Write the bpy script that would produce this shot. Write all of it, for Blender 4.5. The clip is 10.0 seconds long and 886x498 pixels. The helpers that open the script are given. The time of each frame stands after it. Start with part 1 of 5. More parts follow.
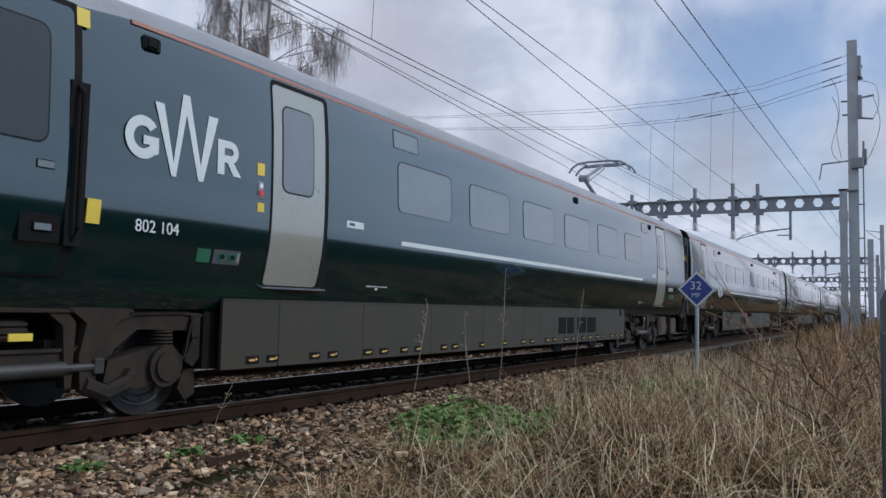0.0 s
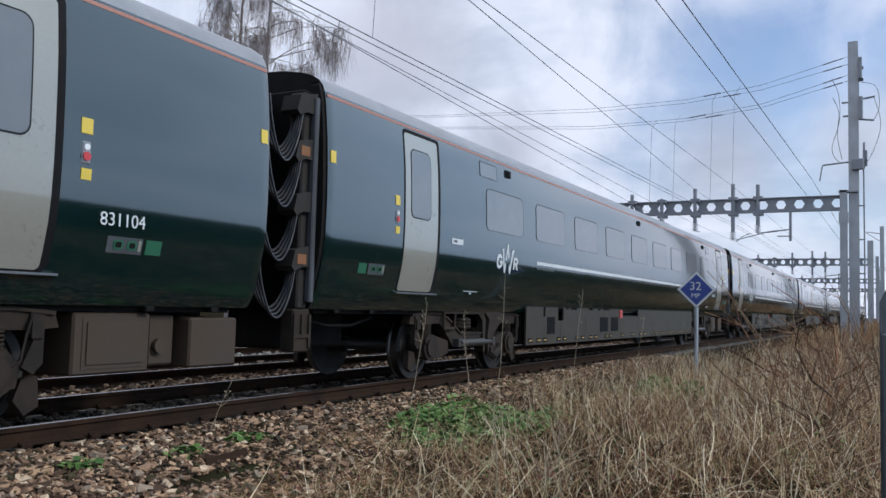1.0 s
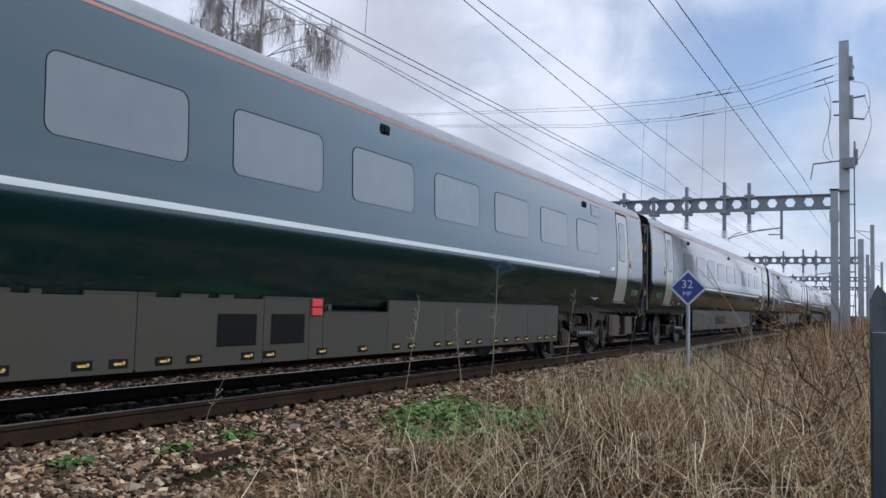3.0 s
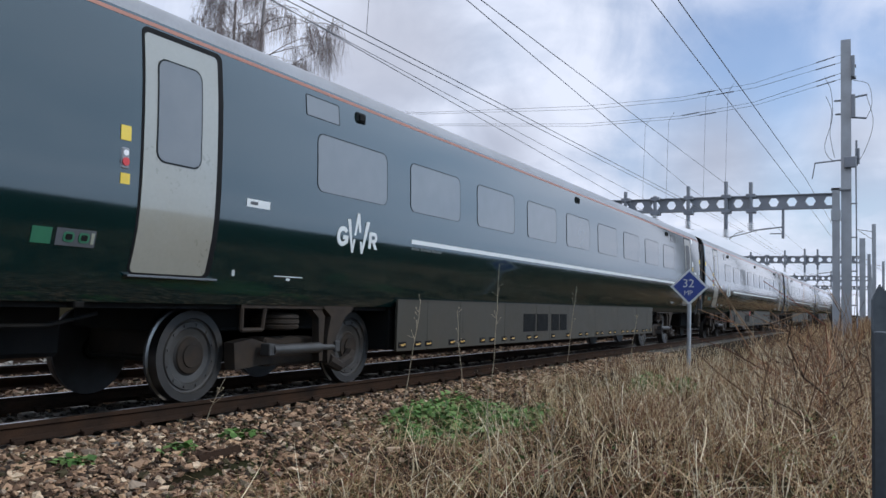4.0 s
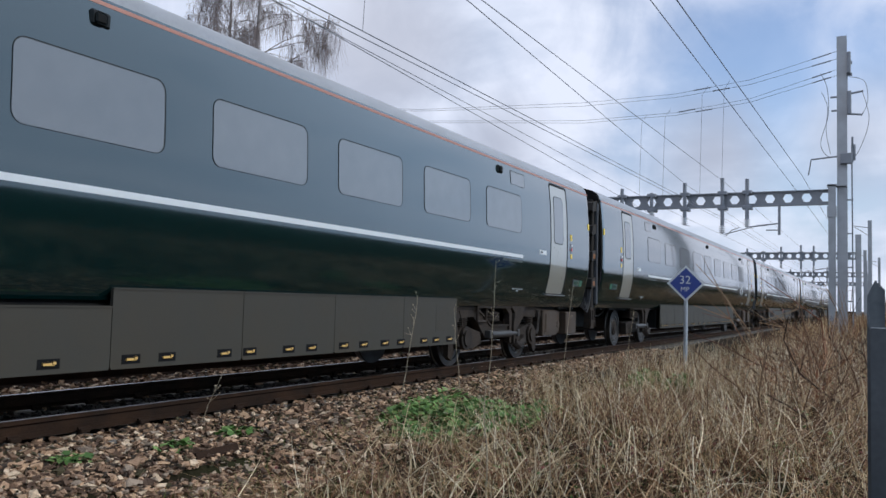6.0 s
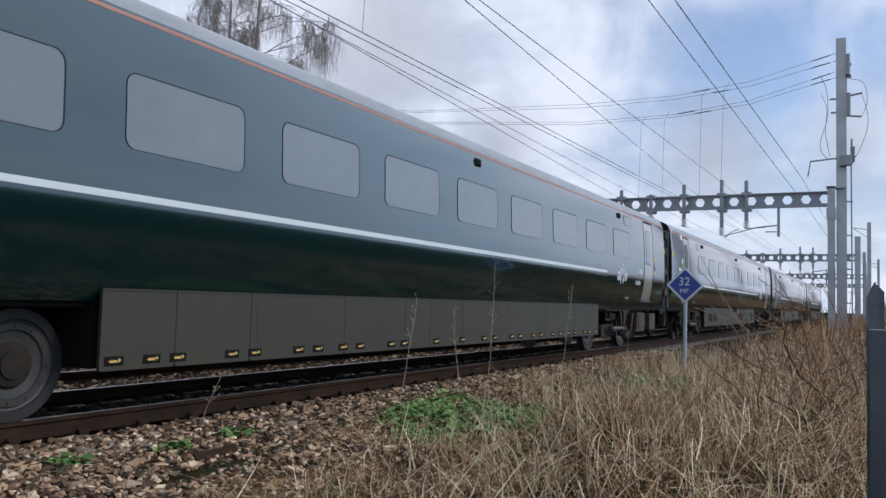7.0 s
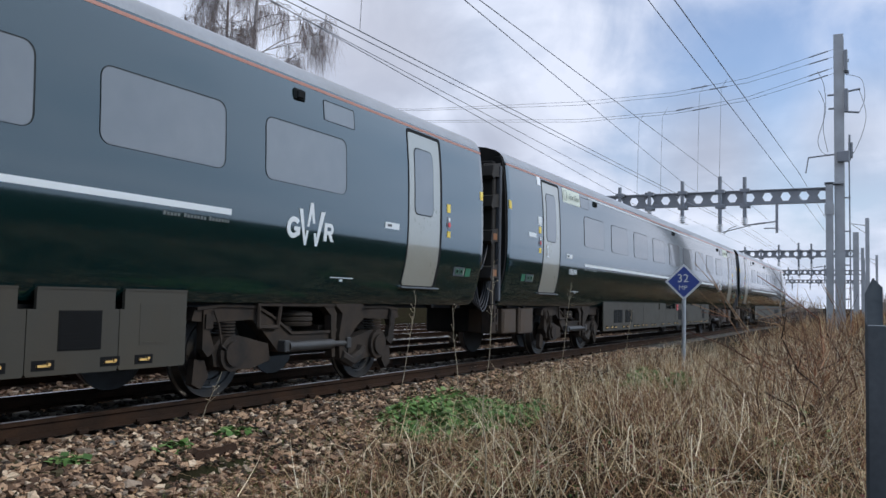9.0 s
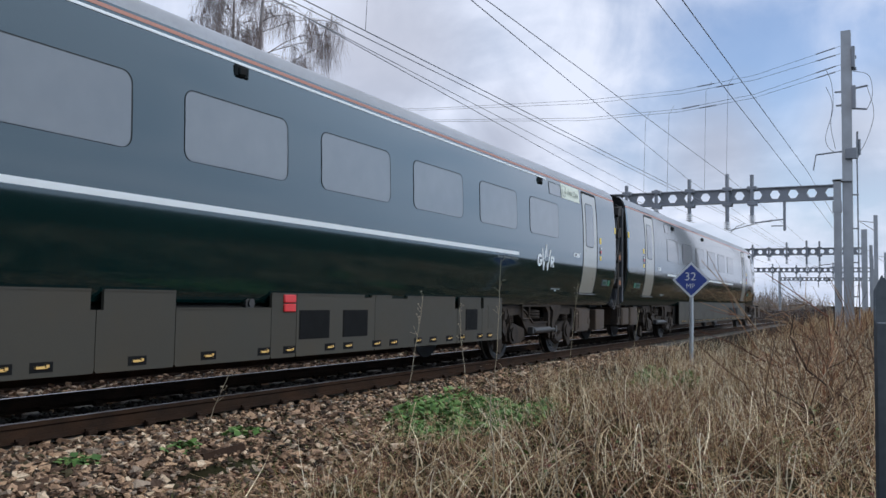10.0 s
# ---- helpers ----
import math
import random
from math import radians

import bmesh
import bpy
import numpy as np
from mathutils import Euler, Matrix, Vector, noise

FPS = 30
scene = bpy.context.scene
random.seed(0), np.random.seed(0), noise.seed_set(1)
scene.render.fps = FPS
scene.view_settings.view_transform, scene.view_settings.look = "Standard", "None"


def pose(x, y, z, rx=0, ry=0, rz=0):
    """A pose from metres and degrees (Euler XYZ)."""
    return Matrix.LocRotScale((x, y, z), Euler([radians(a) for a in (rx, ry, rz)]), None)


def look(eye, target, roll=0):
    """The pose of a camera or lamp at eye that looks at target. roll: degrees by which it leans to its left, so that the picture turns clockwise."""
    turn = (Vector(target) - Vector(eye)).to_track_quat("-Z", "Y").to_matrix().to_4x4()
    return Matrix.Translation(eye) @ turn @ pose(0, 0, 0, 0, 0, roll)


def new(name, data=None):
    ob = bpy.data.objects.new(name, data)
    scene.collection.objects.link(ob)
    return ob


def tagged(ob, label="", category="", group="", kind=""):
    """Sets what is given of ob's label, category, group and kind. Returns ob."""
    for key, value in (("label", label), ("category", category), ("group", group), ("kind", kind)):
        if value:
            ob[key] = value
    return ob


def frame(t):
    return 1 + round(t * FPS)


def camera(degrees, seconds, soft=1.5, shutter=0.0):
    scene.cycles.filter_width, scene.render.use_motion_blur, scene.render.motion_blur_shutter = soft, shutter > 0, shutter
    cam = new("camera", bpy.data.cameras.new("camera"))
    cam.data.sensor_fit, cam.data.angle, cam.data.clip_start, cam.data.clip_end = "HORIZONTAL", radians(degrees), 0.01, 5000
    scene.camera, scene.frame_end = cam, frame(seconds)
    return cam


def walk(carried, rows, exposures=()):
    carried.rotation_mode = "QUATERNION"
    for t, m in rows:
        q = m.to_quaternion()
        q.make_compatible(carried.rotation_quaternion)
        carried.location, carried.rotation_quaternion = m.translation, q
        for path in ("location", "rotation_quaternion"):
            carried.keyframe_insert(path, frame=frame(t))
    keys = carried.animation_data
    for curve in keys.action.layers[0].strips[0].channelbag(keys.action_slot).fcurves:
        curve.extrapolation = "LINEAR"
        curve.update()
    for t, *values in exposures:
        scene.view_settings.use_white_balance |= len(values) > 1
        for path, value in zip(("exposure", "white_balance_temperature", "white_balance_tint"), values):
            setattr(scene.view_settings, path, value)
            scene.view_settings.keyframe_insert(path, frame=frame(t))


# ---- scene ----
cam = camera(56.27, 10.0)
EYE = Vector((6.91, 0.0, 1.05))
# seconds, degrees the view is turned left of the track, raised, leaned
AIM = [
    (0, 28.509, 4.027, 1.224),
    (0.5, 28.567, 4.038, 1.488),
    (1, 28.500, 3.959, 1.540),
    (1.5, 28.369, 3.890, 1.595),
    (2, 28.277, 3.928, 1.631),
    (2.5, 27.964, 3.909, 1.502),
    (4, 28.053, 3.756, 1.619),
    (4.5, 28.123, 3.808, 1.480),
    (5, 27.982, 3.645, 1.563),
    (5.5, 27.845, 3.558, 1.472),
    (7, 27.785, 3.658, 1.546),
    (7.5, 27.787, 3.794, 1.456),
    (8, 27.577, 3.730, 1.544),
    (8.5, 27.512, 3.607, 1.401),
    (9, 27.688, 3.529, 1.230),
    (9.5, 27.908, 3.509, 1.231),
    (10, 28.150, 3.477, 0.972),
]


def aimed(turn, rise, lean):
    a, b = radians(turn), radians(rise)
    way = Vector((-math.sin(a) * math.cos(b), math.cos(a) * math.cos(b), math.sin(b)))
    return look(EYE, EYE + way * 10, lean)


walk(cam, [(t, aimed(a, b, c)) for t, a, b, c in AIM], exposures=[(0, -0.2), (0.5, 0.05), (1.2, 0.05), (10, 0.05)])

# ---- light ----
SUN_EL, SUN_AZ = 36.0, 72.0      # degrees above the horizon; clockwise from the track's far end


def build_sky():
    world = bpy.data.worlds.new("sky")
    scene.world = world
    world.use_nodes = True
    nt = world.node_tree
    nt.nodes.clear()
    n, l = nt.nodes.new, nt.links.new
    out, bg = n("ShaderNodeOutputWorld"), n("ShaderNodeBackground")
    sky = n("ShaderNodeTexSky")
    sky.sky_type = "NISHITA"
    sky.sun_disc = False
    sky.sun_elevation, sky.sun_rotation = radians(SUN_EL), radians(SUN_AZ)
    sky.air_density, sky.dust_density = 1.0, 0.6
    co = n("ShaderNodeTexCoord")
    sep = n("ShaderNodeSeparateXYZ")
    l(co.outputs["Generated"], sep.inputs[0])
    up = n("ShaderNodeMath"); up.operation = "MAXIMUM"; up.inputs[1].default_value = 0.0
    l(sep.outputs["Z"], up.inputs[0])
    lift = n("ShaderNodeMath"); lift.operation = "ADD"; lift.inputs[1].default_value = 0.22
    l(up.outputs[0], lift.inputs[0])
    dx, dy = n("ShaderNodeMath"), n("ShaderNodeMath")
    for m, s in ((dx, "X"), (dy, "Y")):
        m.operation = "DIVIDE"
        l(sep.outputs[s], m.inputs[0]); l(lift.outputs[0], m.inputs[1])
    flat = n("ShaderNodeCombineXYZ")
    l(dx.outputs[0], flat.inputs[0]); l(dy.outputs[0], flat.inputs[1])
    flat.inputs[2].default_value = 3.3
    billow = n("ShaderNodeTexNoise")
    billow.inputs["Scale"].default_value, billow.inputs["Detail"].default_value = 2.0, 8.0
    billow.inputs["Roughness"].default_value, billow.inputs["Distortion"].default_value = 0.52, 0.3
    l(flat.outputs[0], billow.inputs["Vector"])
    puff = n("ShaderNodeTexNoise")
    puff.inputs["Scale"].default_value, puff.inputs["Detail"].default_value = 7.5, 9.0
    puff.inputs["Roughness"].default_value, puff.inputs["Distortion"].default_value = 0.55, 0.5
    l(co.outputs["Generated"], puff.inputs["Vector"])
    both = n("ShaderNodeMix"); both.inputs["Factor"].default_value = 0.5
    l(billow.outputs["Fac"], both.inputs["A"]); l(puff.outputs["Fac"], both.inputs["B"])
    cloud = both.outputs["Result"]

    def blob(way, inner, outer, fray):
        """1 inside a soft ragged patch of the sky round the direction way, 0 outside."""
        dot = n("ShaderNodeVectorMath"); dot.operation = "DISTANCE"
        l(co.outputs["Generated"], dot.inputs[0]); dot.inputs[1].default_value = Vector(way).normalized()
        rough = n("ShaderNodeMath"); rough.operation = "MULTIPLY_ADD"
        l(cloud, rough.inputs[0]); rough.inputs[1].default_value = fray
        l(dot.outputs["Value"], rough.inputs[2])
        rng = n("ShaderNodeMapRange"); rng.interpolation_type = "SMOOTHSTEP"
        rng.inputs["From Min"].default_value, rng.inputs["From Max"].default_value = inner + fray * 0.5, outer + fray * 0.5
        rng.inputs["To Min"].default_value, rng.inputs["To Max"].default_value = 1.0, 0.0
        l(rough.outputs[0], rng.inputs["Value"])
        return rng.outputs[0]

    def most(a, b):
        m = n("ShaderNodeMath"); m.operation = "MAXIMUM"
        l(a, m.inputs[0]); l(b, m.inputs[1])
        return m.outputs[0]

    def over(below, colour, amount, k=1.0):
        m = n("ShaderNodeMix"); m.data_type = "RGBA"
        f = n("ShaderNodeMath"); f.operation = "MULTIPLY"; f.inputs[1].default_value = k
        l(amount, f.inputs[0]); l(f.outputs[0], m.inputs["Factor"])
        l(below, m.inputs["A"])
        if isinstance(colour, tuple):
            m.inputs["B"].default_value = (*colour, 1)
        else:
            l(colour, m.inputs["B"])
        return m.outputs["Result"]

    # bright cloud sheet with greyer and bluer places
    tone = n("ShaderNodeValToRGB")
    tone.color_ramp.elements[0].position, tone.color_ramp.elements[0].color = 0.40, (0.52, 0.60, 0.77, 1)
    tone.color_ramp.elements[1].position, tone.color_ramp.elements[1].color = 0.54, (0.78, 0.84, 1.0, 1)
    l(cloud, tone.inputs["Fac"])
    clear = n("ShaderNodeVectorMath"); clear.operation = "MULTIPLY"
    l(sky.outputs[0], clear.inputs[0]); clear.inputs[1].default_value = (0.125, 0.135, 0.155)
    gap = blob((-0.10, 0.955, 0.262), 0.03, 0.23, 0.42)
    col = over(tone.outputs["Color"], clear.outputs[0], gap, 0.85)
    col = over(col, (0.50, 0.53, 0.64), blob((-0.515, 0.80, 0.30), 0.02, 0.14, 0.22), 0.75)
    col = over(col, (0.44, 0.48, 0.60), most(blob((-0.165, 0.97, 0.172), 0.0, 0.10, 0.16), blob((-0.40, 0.895, 0.19), 0.0, 0.09, 0.16)), 0.85)
    col = over(col, (0.47, 0.51, 0.62), blob((-0.03, 0.98, 0.19), 0.0, 0.09, 0.14), 0.75)
    # thinner, bluer cloud towards the sun's side
    side = n("ShaderNodeMapRange"); side.interpolation_type = "SMOOTHSTEP"
    side.inputs["From Min"].default_value, side.inputs["From Max"].default_value = 0.08, 0.50
    l(sep.outputs["X"], side.inputs["Value"])
    col = over(col, (0.36, 0.56, 0.82), side.outputs[0], 0.70)
    # unseen glow added to the sunward cloud sheet, brightening what the carriages mirror
    toward = n("ShaderNodeVectorMath"); toward.operation = "DOT_PRODUCT"
    l(co.outputs["Generated"], toward.inputs[0]); toward.inputs[1].default_value = Vector((0.80, 0.42, 0.44)).normalized()
    side_glow = n("ShaderNodeMapRange"); side_glow.interpolation_type = "SMOOTHSTEP"
    side_glow.inputs["From Min"].default_value, side_glow.inputs["From Max"].default_value = 0.58, 0.93
    side_glow.inputs["To Min"].default_value, side_glow.inputs["To Max"].default_value = 1.0, 2.05
    l(toward.outputs["Value"], side_glow.inputs["Value"])
    mix = n("ShaderNodeVectorMath"); mix.operation = "SCALE"
    l(col, mix.inputs[0]); l(side_glow.outputs[0], mix.inputs["Scale"])
    l(mix.outputs[0], bg.inputs["Color"])
    bg.inputs["Strength"].default_value = 1.0
    l(bg.outputs[0], out.inputs[0])
    lamp = bpy.data.lights.new("sun", "SUN")
    lamp.energy, lamp.angle, lamp.color = 1.5, radians(9), (1.0, 0.92, 0.80)
    ob = new("sun", lamp)
    e, a = radians(SUN_EL), radians(SUN_AZ)
    ob.matrix_world = look((0, 0, 60), (-math.sin(a) * math.cos(e), -math.cos(a) * math.cos(e), 60 - math.sin(e)))


build_sky()

# ---- materials ----


def mat(name, base, rough=0.6, metal=0.0, vary=0.25, scale=6.0, bump=0.0, coat=0.0, dirt=None, dirt_amount=0.5, each=0.0, island=0.0, spec=0.5):
    """A surface of two scales of mottling; dirt: a second colour in patches; each, island: spread of tone from object to object, piece to piece."""
    m = bpy.data.materials.new(name)
    m.use_nodes = True
    nt = m.node_tree
    n, l = nt.nodes.new, nt.links.new
    bs = nt.nodes["Principled BSDF"]
    bs.inputs["Roughness"].default_value, bs.inputs["Metallic"].default_value = rough, metal
    bs.inputs["Specular IOR Level"].default_value = spec
    bs.inputs["Coat Weight"].default_value = coat
    bs.inputs["Coat Roughness"].default_value = 0.07
    bs.inputs["Coat IOR"].default_value = 1.62
    co = n("ShaderNodeTexCoord")
    big, fine = n("ShaderNodeTexNoise"), n("ShaderNodeTexNoise")
    big.inputs["Scale"].default_value, big.inputs["Detail"].default_value = scale, 4
    fine.inputs["Scale"].default_value, fine.inputs["Detail"].default_value = scale * 13, 3
    l(co.outputs["Object"], big.inputs["Vector"]); l(co.outputs["Object"], fine.inputs["Vector"])
    add = n("ShaderNodeMath"); add.operation = "ADD"
    l(big.outputs["Fac"], add.inputs[0]); l(fine.outputs["Fac"], add.inputs[1])
    rng = n("ShaderNodeMapRange")
    rng.inputs["From Min"].default_value, rng.inputs["From Max"].default_value = 0.6, 1.4
    rng.inputs["To Min"].default_value, rng.inputs["To Max"].default_value = 1 - vary, 1 + vary
    l(add.outputs[0], rng.inputs["Value"])
    value = rng.outputs[0]
    for amount, node, sock in ((each, "ShaderNodeObjectInfo", "Random"), (island, "ShaderNodeNewGeometry", "Random Per Island")):
        if amount:
            src = n(node)
            r2 = n("ShaderNodeMapRange")
            r2.inputs["To Min"].default_value, r2.inputs["To Max"].default_value = 1 - amount, 1 + amount
            l(src.outputs[sock], r2.inputs["Value"])
            mul = n("ShaderNodeMath"); mul.operation = "MULTIPLY"
            l(value, mul.inputs[0]); l(r2.outputs[0], mul.inputs[1])
            value = mul.outputs[0]
    tint = n("ShaderNodeMix"); tint.data_type = "RGBA"
    tint.inputs["A"].default_value = (*base, 1)
    tint.inputs["B"].default_value = (*(dirt or base), 1)
    if dirt:
        dn = n("ShaderNodeTexNoise")
        dn.inputs["Scale"].default_value, dn.inputs["Detail"].default_value = scale * 0.6, 6
        l(co.outputs["Object"], dn.inputs["Vector"])
        dr = n("ShaderNodeMapRange")
        dr.inputs["From Min"].default_value, dr.inputs["From Max"].default_value = 0.40, 0.66
        dr.inputs["To Max"].default_value = dirt_amount
        l(dn.outputs["Fac"], dr.inputs["Value"])
        l(dr.outputs[0], tint.inputs["Factor"])
    else:
        tint.inputs["Factor"].default_value = 0
    mulc = n("ShaderNodeVectorMath"); mulc.operation = "SCALE"
    l(tint.outputs["Result"], mulc.inputs[0]); l(value, mulc.inputs["Scale"])
    l(mulc.outputs[0], bs.inputs["Base Color"])
    rr = n("ShaderNodeMapRange")
    rr.inputs["From Min"].default_value, rr.inputs["From Max"].default_value = 0.6, 1.4
    rr.inputs["To Min"].default_value, rr.inputs["To Max"].default_value = rough * 0.85, min(1.0, rough * 1.2)
    l(add.outputs[0], rr.inputs["Value"]); l(rr.outputs[0], bs.inputs["Roughness"])
    if bump:
        b = n("ShaderNodeBump")
        b.inputs["Strength"].default_value, b.inputs["Distance"].default_value = bump, 0.01
        l(add.outputs[0], b.inputs["Height"]); l(b.outputs[0], bs.inputs["Normal"])
    return m


def mixed_island(name, colours, rough=0.9, bump=0.0):
    """Pieces of one mesh, each with one colour picked from the list."""
    m = mat(name, colours[0], rough, vary=0.25, scale=25, bump=bump, spec=0.15)
    nt = m.node_tree
    n, l = nt.nodes.new, nt.links.new
    g, r = n("ShaderNodeNewGeometry"), n("ShaderNodeValToRGB")
    r.color_ramp.interpolation = "CONSTANT"
    while len(r.color_ramp.elements) < len(colours):
        r.color_ramp.elements.new(0.5)
    for i, c in enumerate(colours):
        r.color_ramp.elements[i].position = i / len(colours)
        r.color_ramp.elements[i].color = (*c, 1)
    l(g.outputs["Random Per Island"], r.inputs["Fac"])
    mix = next(x for x in nt.nodes if x.bl_idname == "ShaderNodeMix")
    l(r.outputs["Color"], mix.inputs["A"])
    return m


M = {}
M["green"] = mat("carriage_green", (0.0012, 0.0135, 0.0135), 0.12, vary=0.08, scale=1.2, coat=1.0, spec=0.3, dirt=(0.004, 0.0125, 0.0122), dirt_amount=0.35)
M["roof"] = mat("roof_grey", (0.27, 0.28, 0.30), 0.38, vary=0.15, scale=2, dirt=(0.19, 0.19, 0.19), dirt_amount=0.5)
M["door"] = mat("door_silver", (0.27, 0.262, 0.225), 0.3, vary=0.06, scale=2, coat=0.9, dirt=(0.26, 0.24, 0.19), dirt_amount=0.6)
M["glass"] = mat("tinted_glass", (0.125, 0.126, 0.130), 0.03, vary=0.07, scale=0.35, spec=0.6, coat=0.42)
M["cabglass"] = mat("dark_cab_glass", (0.030, 0.033, 0.036), 0.04, vary=0.1, scale=0.5, spec=0.4)
# black of the bellows, and of the shadow painted round the doors
M["rubber"] = mat("black_rubber_and_shade", (0.007, 0.007, 0.008), 0.7, vary=0.2, spec=0.15)
M["seal"] = mat("window_seal_and_shade", (0.006, 0.009, 0.010), 0.55, vary=0.1, scale=3, spec=0.2)
M["faded"] = mat("faded_print", (0.24, 0.25, 0.20), 0.5, vary=0.2, scale=20)
M["slogan"] = mat("slogan_print", (0.11, 0.12, 0.115), 0.5, vary=0.1, scale=20)
M["faint"] = mat("faint_print", (0.34, 0.36, 0.30), 0.5, vary=0.1, scale=20)
M["cream"] = mat("cream_vinyl", (0.60, 0.63, 0.52), 0.4, vary=0.08, scale=5)
M["white"] = mat("white_vinyl", (0.62, 0.64, 0.64), 0.35, vary=0.05, scale=3)
M["orange"] = mat("orange_line", (0.36, 0.14, 0.09), 0.4, vary=0.1, scale=3)
M["yellow"] = mat("yellow_sticker", (0.72, 0.52, 0.06), 0.45, vary=0.08, scale=9)
M["red"] = mat("red_lens", (0.55, 0.03, 0.03), 0.3, vary=0.1, scale=9)
M["lime"] = mat("green_plate", (0.020, 0.12, 0.062), 0.4, vary=0.1, scale=9)
M["skirt"] = mat("skirt_grey", (0.044, 0.040, 0.031), 0.6, vary=0.10, scale=2.5, bump=0.05, dirt=(0.050, 0.041, 0.028), dirt_amount=0.7, each=0.06, spec=0.25)
M["grille"] = mat("grille_black", (0.006, 0.006, 0.006), 0.7, vary=0.2, spec=0.12)
M["under"] = mat("underframe_black", (0.005, 0.005, 0.005), 0.8, vary=0.3, spec=0.2, dirt=(0.011, 0.009, 0.007), dirt_amount=0.6)
M["bogie"] = mat("bogie_brake_dust", (0.034, 0.024, 0.017), 0.8, spec=0.25, vary=0.35, scale=7, bump=0.3, dirt=(0.014, 0.012, 0.011), dirt_amount=0.8)
M["box"] = mat("dusty_box_brown", (0.050, 0.031, 0.018), 0.75, vary=0.2, scale=4, bump=0.1, dirt=(0.04, 0.033, 0.026), dirt_amount=0.7)
M["wheel"] = mat("wheel_steel", (0.056, 0.055, 0.054), 0.5, metal=0.4, vary=0.3, scale=5, dirt=(0.035, 0.029, 0.024), dirt_amount=0.7)
M["tyre"] = mat("dark_wheel_rim", (0.028, 0.026, 0.025), 0.55, metal=0.3, vary=0.3, scale=6)
M["tread"] = mat("polished_steel", (0.17, 0.165, 0.16), 0.32, metal=1.0, vary=0.06, scale=4)
M["rust"] = mat("rail_rust", (0.036, 0.020, 0.0125), 0.9, spec=0.1, vary=0.35, scale=5, bump=0.3, dirt=(0.020, 0.014, 0.011), dirt_amount=0.8)
M["dustbox"] = mat("dark_dusty_box", (0.018, 0.014, 0.011), 0.8, vary=0.3, scale=8)
M["amber"] = mat("faded_orange_sticker", (0.20, 0.075, 0.022), 0.6, vary=0.3, scale=12)
M["latch"] = mat("tan_latch", (0.62, 0.38, 0.11), 0.5, vary=0.15, scale=9)
M["endstrip"] = mat("grey_edge_strip", (0.060, 0.064, 0.072), 0.6, vary=0.2, scale=4)
M["cable"] = mat("grey_cable", (0.030, 0.030, 0.034), 0.5, vary=0.15)
M["concrete"] = mat("sleeper_concrete", (0.20, 0.18, 0.155), 0.9, vary=0.25, scale=6, bump=0.4)
M["galv"] = mat("galvanised_steel", (0.40, 0.42, 0.44), 0.5, metal=0.25, vary=0.12, scale=2, dirt=(0.28, 0.29, 0.30), dirt_amount=0.5)
M["galvdark"] = mat("weathered_steel", (0.25, 0.265, 0.29), 0.6, metal=0.2, vary=0.15, scale=2)
M["wire"] = mat("wire_copper_black", (0.11, 0.115, 0.13), 0.5, vary=0.2)
M["insul"] = mat("insulator_polymer", (0.16, 0.17, 0.20), 0.5, vary=0.2)
M["porcelain"] = mat("insulator_pale", (0.80, 0.80, 0.80), 0.35, vary=0.1)
M["signblue"] = mat("sign_blue", (0.020, 0.050, 0.25), 0.4, vary=0.08, scale=5)
M["fence"] = mat("fence_dark_steel", (0.055, 0.065, 0.075), 0.5, metal=0.2, vary=0.25, scale=6, dirt=(0.11, 0.12, 0.13), dirt_amount=0.6)
M["ground"] = mat("ballast_bed", (0.050, 0.039, 0.029), 0.95, spec=0.0, vary=0.5, scale=9, bump=0.8, dirt=(0.03, 0.026, 0.022), dirt_amount=0.7)
# soil tone lowered to paint the shade in gaps between stems
M["soil"] = mat("gap_shade_soil", (0.020, 0.0145, 0.010), 0.95, spec=0.0, vary=0.5, scale=2.5, bump=0.6, dirt=(0.026, 0.027, 0.013), dirt_amount=0.8)
M["stone"] = mixed_island("ballast_stones", [(0.40, 0.255, 0.160), (0.20, 0.122, 0.078), (0.66, 0.50, 0.345), (0.085, 0.054, 0.038), (0.33, 0.21, 0.135), (0.13, 0.080, 0.053), (0.48, 0.31, 0.190), (0.05, 0.037, 0.028), (0.30, 0.23, 0.17), (0.11, 0.068, 0.046), (0.07, 0.058, 0.032), (0.24, 0.15, 0.095)], bump=0.5)
# paler stones with daylight put into their colour, for beyond the train
M["litstone"] = mixed_island("sunlit_stones", [(0.46, 0.42, 0.36), (0.34, 0.30, 0.25), (0.58, 0.54, 0.48), (0.24, 0.20, 0.165), (0.42, 0.36, 0.29)], bump=0.4)
# darker stones with the train's shade put into their colour
M["shadestone"] = mixed_island("shaded_stones", [(0.05, 0.045, 0.041), (0.085, 0.074, 0.064), (0.032, 0.029, 0.027), (0.12, 0.105, 0.09)], bump=0.4)
M["straw"] = mixed_island("dry_stems", [(0.48, 0.32, 0.165), (0.22, 0.105, 0.056), (0.70, 0.54, 0.32), (0.10, 0.048, 0.030), (0.34, 0.19, 0.095), (0.16, 0.080, 0.044)])
M["pale"] = mixed_island("pale_straws", [(0.86, 0.72, 0.48), (0.68, 0.52, 0.31), (0.92, 0.81, 0.59), (0.52, 0.35, 0.20)])
M["moss"] = mixed_island("new_grass", [(0.14, 0.18, 0.05), (0.20, 0.21, 0.08), (0.10, 0.14, 0.035)])
M["twig"] = mixed_island("brown_twigs", [(0.26, 0.118, 0.068), (0.36, 0.20, 0.112), (0.10, 0.046, 0.031), (0.50, 0.33, 0.19), (0.19, 0.076, 0.048)])
